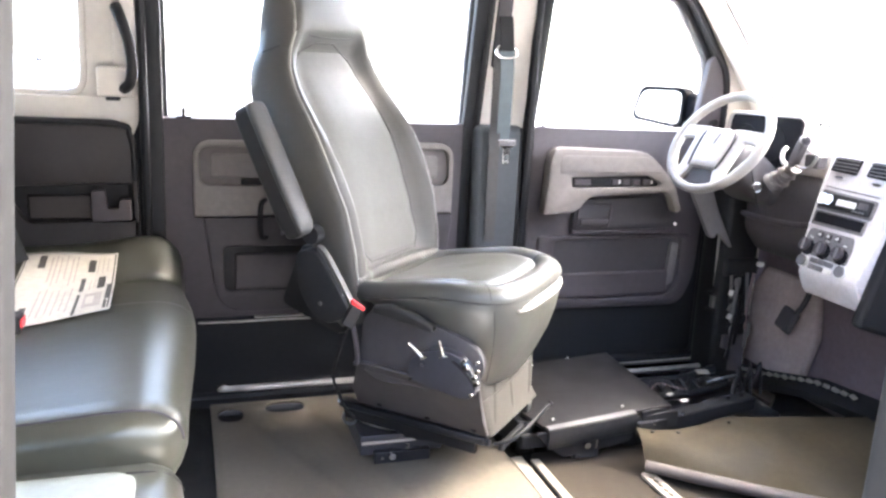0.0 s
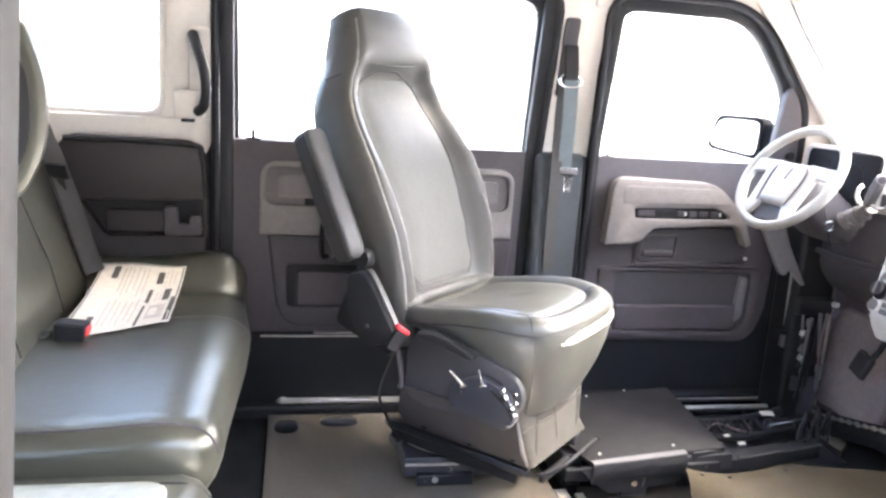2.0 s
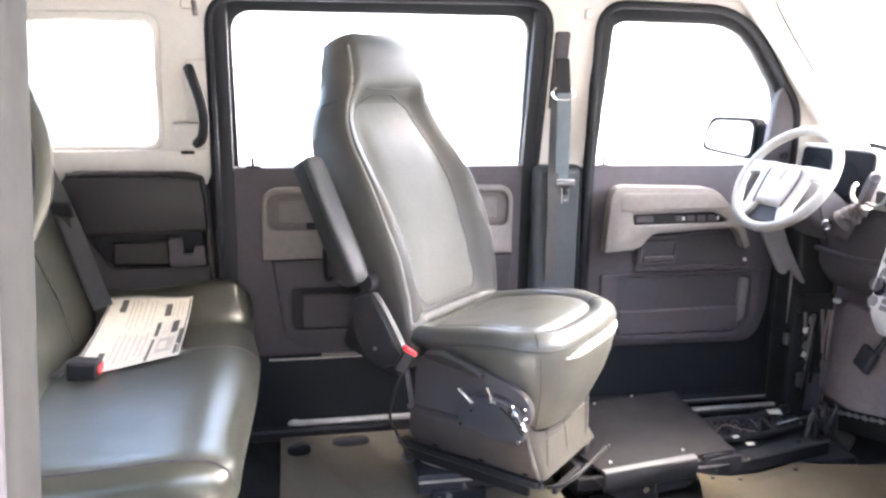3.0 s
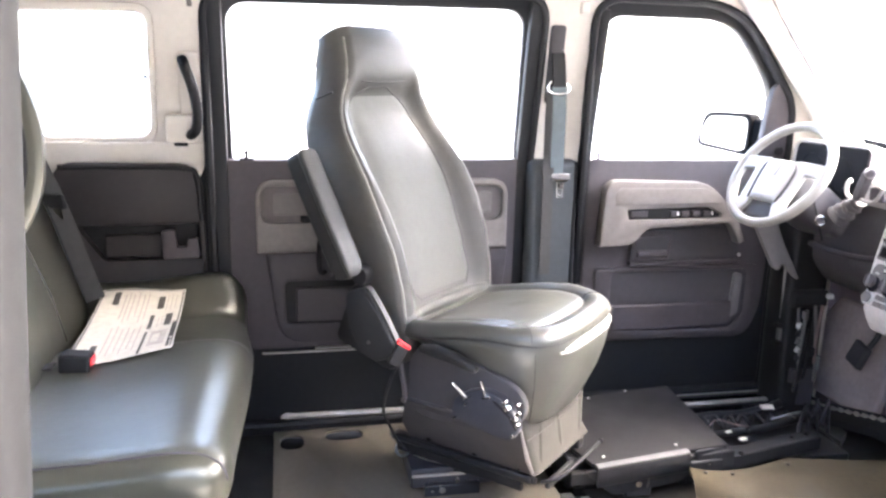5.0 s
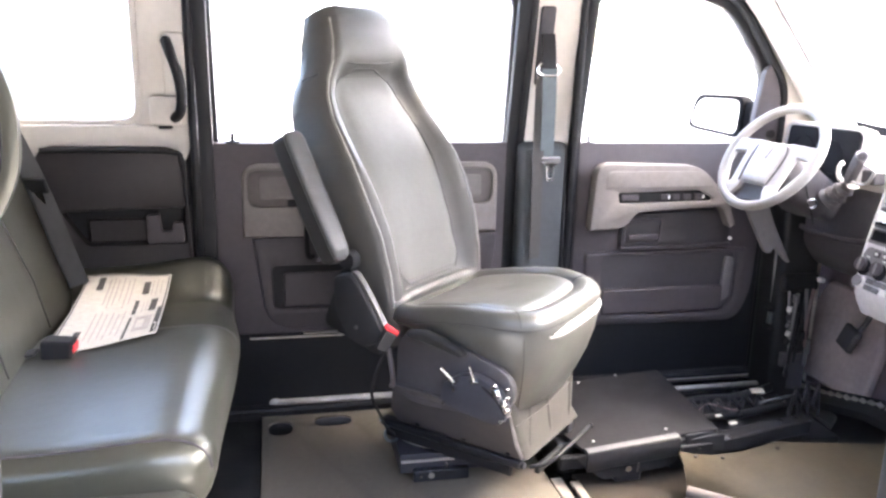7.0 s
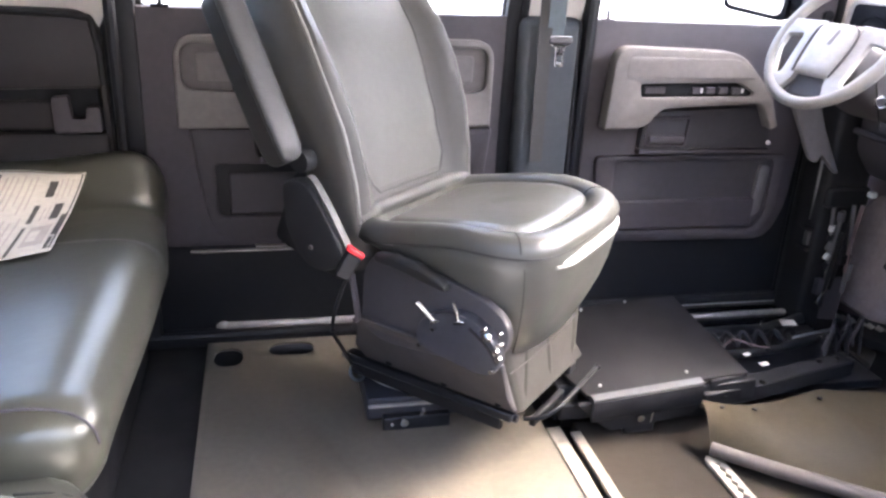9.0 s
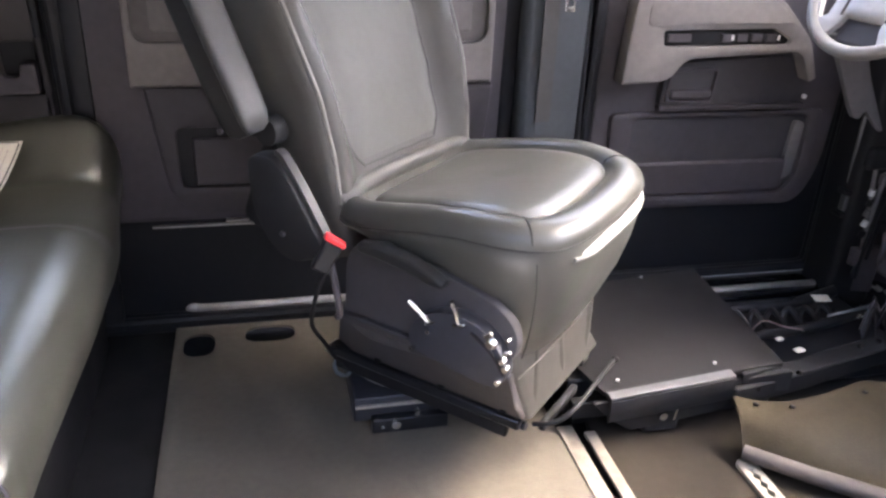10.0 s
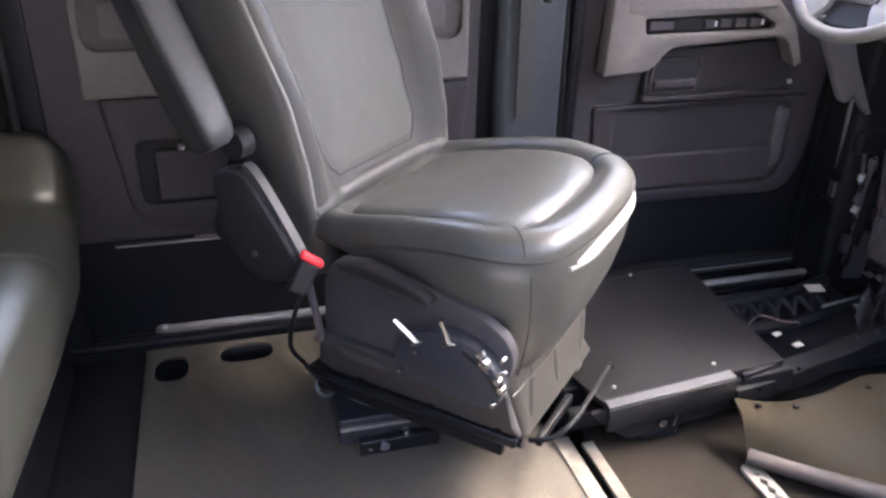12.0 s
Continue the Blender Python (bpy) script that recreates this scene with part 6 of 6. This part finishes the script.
WIRES = ((1.800, 1.352, 0.40, 0.10, TRIMLIGHT), (1.822, 1.350, 0.39, 0.19, ZINCD), (1.838, 1.347, 0.40, 0.14, BLACK), (1.852, 1.344, 0.41, 0.13, TRIMLIGHT), (1.868, 1.342, 0.41, 0.20, WIREM), (1.812, 1.346, 0.33, 0.09, BLACK))
for k, (x, y, z0, z1, m) in enumerate(WIRES):
    pts = [(x + 0.010 * math.sin(11 * z + 2 * k) + 0.04 * (z0 - z) * (k % 3 == 0), y - 0.003 * k, z) for z in np.linspace(z0, z1, 6)]
    part("wire", sweep(smoothed(pts, 5), 0.0055 + 0.001 * (k % 2), up=(0, 1, 0), sides=8), m, post, "loose wire")
for k in range(5):
    part("wire_tape", turned(cyl(0.0085, 0.018, 10), pose(1.797 + 0.002 * k, 1.350, 0.335 - 0.03 * k, 8, 6 * k, 0)), (PALEMARK, BLACK, TRIMLIGHT)[k % 3], post)
for x, z, w, h, m in ((1.885, 0.432, 0.020, 0.016, PALEMARK), (1.80, 0.36, 0.016, 0.03, TRIMLIGHT), (1.872, 0.17, 0.012, 0.055, ZINCD), (1.835, 0.225, 0.035, 0.030, BLACK), (1.775, 0.13, 0.022, 0.05, TRIM)):
    part("connector", box(x, x + w, 1.326, 1.346, z, z + h), m, post, bevel=0.003)
part("kick_panel", loft([[(1.772, 1.375, z), (1.885, 1.345, z), (1.885, 1.365, z), (1.772, 1.395, z)] for z in (0.03, 0.13, 0.17)]), TRIM, post, "grey lower kick panel", bevel=0.004)
part("post_foot", box(1.765, 1.80, 1.40, 1.46, -0.012, 0.10), BLACK, post, bevel=0.02)
part("foot_bolt", turned(cyl(0.008, 0.05, 10), pose(1.80, 1.335, 0.12, 12, 0, 0)), CHROME, post)

harness = thing("wiring_harness", "black corrugated wiring tube in the open floor tray", "wiring harness")
hp = [(1.335 + 0.0125 * k, 1.235 + (0.010 if k % 4 < 2 else -0.010), 0.048 + 0.016 * math.sin(k * math.pi / 2)) for k in range(29)]
part("corrugated_tube", sweep(smoothed(hp, 4), 0.0075, sides=8), BLACK, harness)
part("tube", sweep(smoothed([(1.30, 1.17, 0.03), (1.42, 1.165, 0.045), (1.55, 1.18, 0.04), (1.68, 1.20, 0.05), (1.78, 1.22, 0.06)], 5), 0.014, sides=10), BLACK, harness)
part("tube", sweep(smoothed([(1.30, 1.30, 0.02), (1.45, 1.30, 0.04), (1.60, 1.31, 0.035), (1.74, 1.32, 0.06)], 5), 0.016, sides=10), STEEL, harness)
part("wire", sweep(smoothed([(1.335, 1.10, 0.10), (1.38, 1.12, 0.115), (1.43, 1.10, 0.105), (1.47, 1.09, 0.10)], 5), 0.0019, sides=6), WIREM, harness, "pinkish thin wire")
part("wire", sweep(smoothed([(1.60, 1.17, 0.08), (1.68, 1.16, 0.10), (1.75, 1.18, 0.09)], 5), 0.004, sides=6), ZINCD, harness)
part("tray", box(1.30, 1.80, 1.03, 1.385, -0.012, 0.012), STEEL, harness, "black metal tray", bevel=0.003)
part("label_tag", turned(box(-0.022, 0.022, -0.014, 0.014, -0.001, 0.001), pose(1.64, 1.248, 0.085, 8, 0, -10)), PAPER, harness, "small white tag")
for x, y, z in ((1.575, 1.275, 0.075), (1.70, 1.15, 0.10), (1.73, 1.13, 0.11), (1.66, 1.13, 0.095), (1.50, 1.13, 0.07)):
    part("clip", turned(box(-0.007, 0.007, -0.005, 0.005, -0.004, 0.004), pose(x, y, z, 20, 10, 30)), CHROME, harness)
for k in range(10):
    z = 0.06 + 0.004 * k
    part("loose_wire", sweep(smoothed([(1.66 + 0.012 * k, 1.10 + 0.02 * (k % 3), 0.05), (1.70 + 0.01 * k, 1.13 + 0.015 * (k % 4), z + 0.05), (1.76 + 0.006 * k, 1.15 + 0.01 * (k % 5), 0.04 + 0.002 * k)], 4), 0.0045, sides=6), (BLACK, STEEL, TRIM)[k % 3], harness)

visor = thing("sun_visor", "pale folded sun visor over the windscreen", "sun visor")
part("visor_pad", turned(box(-0.08, 0.08, -0.21, 0.21, -0.008, 0.008), pose(1.535, 1.12, 1.435, 0, 28, 0)), CREAM, visor, bevel=0.007)
part("visor_rod", sweep([(1.60, 1.32, 1.45), (1.57, 1.10, 1.452)], 0.005, sides=8), TRIMLIGHT, visor)

# ---- the yard outside ----
def far_car(x, y, turn, mat, label):
    car = thing("parked_car", label, "car", "parked cars far off", at=pose(x, y, GROUND, 0, 0, turn))
    prof = rounded([(-2.15, 0.3), (2.15, 0.3), (2.2, 0.72), (1.2, 0.92), (0.55, 1.42), (-1.1, 1.45), (-1.75, 0.95), (-2.2, 0.88)], 0.12, 4)
    part("body", moved(plate(prof, [], 1.7, 0.08), lambda c: Vector((c.x, c.y - 0.85, c.z))), mat, car)
    for x0, x1, x2, x3 in ((-1.0, -0.15, -0.15, -0.85), (-0.05, 0.92, 0.5, -0.05)):
        part("side_window", moved(plate([(x0, 0.95), (x1, 0.95), (x2, 1.36), (x3, 1.36)], [], 0.02), lambda c: Vector((c.x, c.y - 0.87, c.z))), CARGLASS, car)
    for wx in (-1.35, 1.4):
        for wy in (-0.8, 0.8):
            w = part("wheel", turned(cyl(0.32, 0.2, 28), pose(wx, wy, 0.32, 90, 0, 0)), RUBBER, car)
            part("hub_cap", turned(cyl(0.2, 0.22, 20), pose(wx, wy, 0.32, 90, 0, 0)), SILVER, w)


far_car(-35.0, 70.0, 8, CARPAINT, "pale silver parked car across the yard")
far_car(-10.5, 75.0, -4, CARPAINT, "pale silver parked car across the yard")
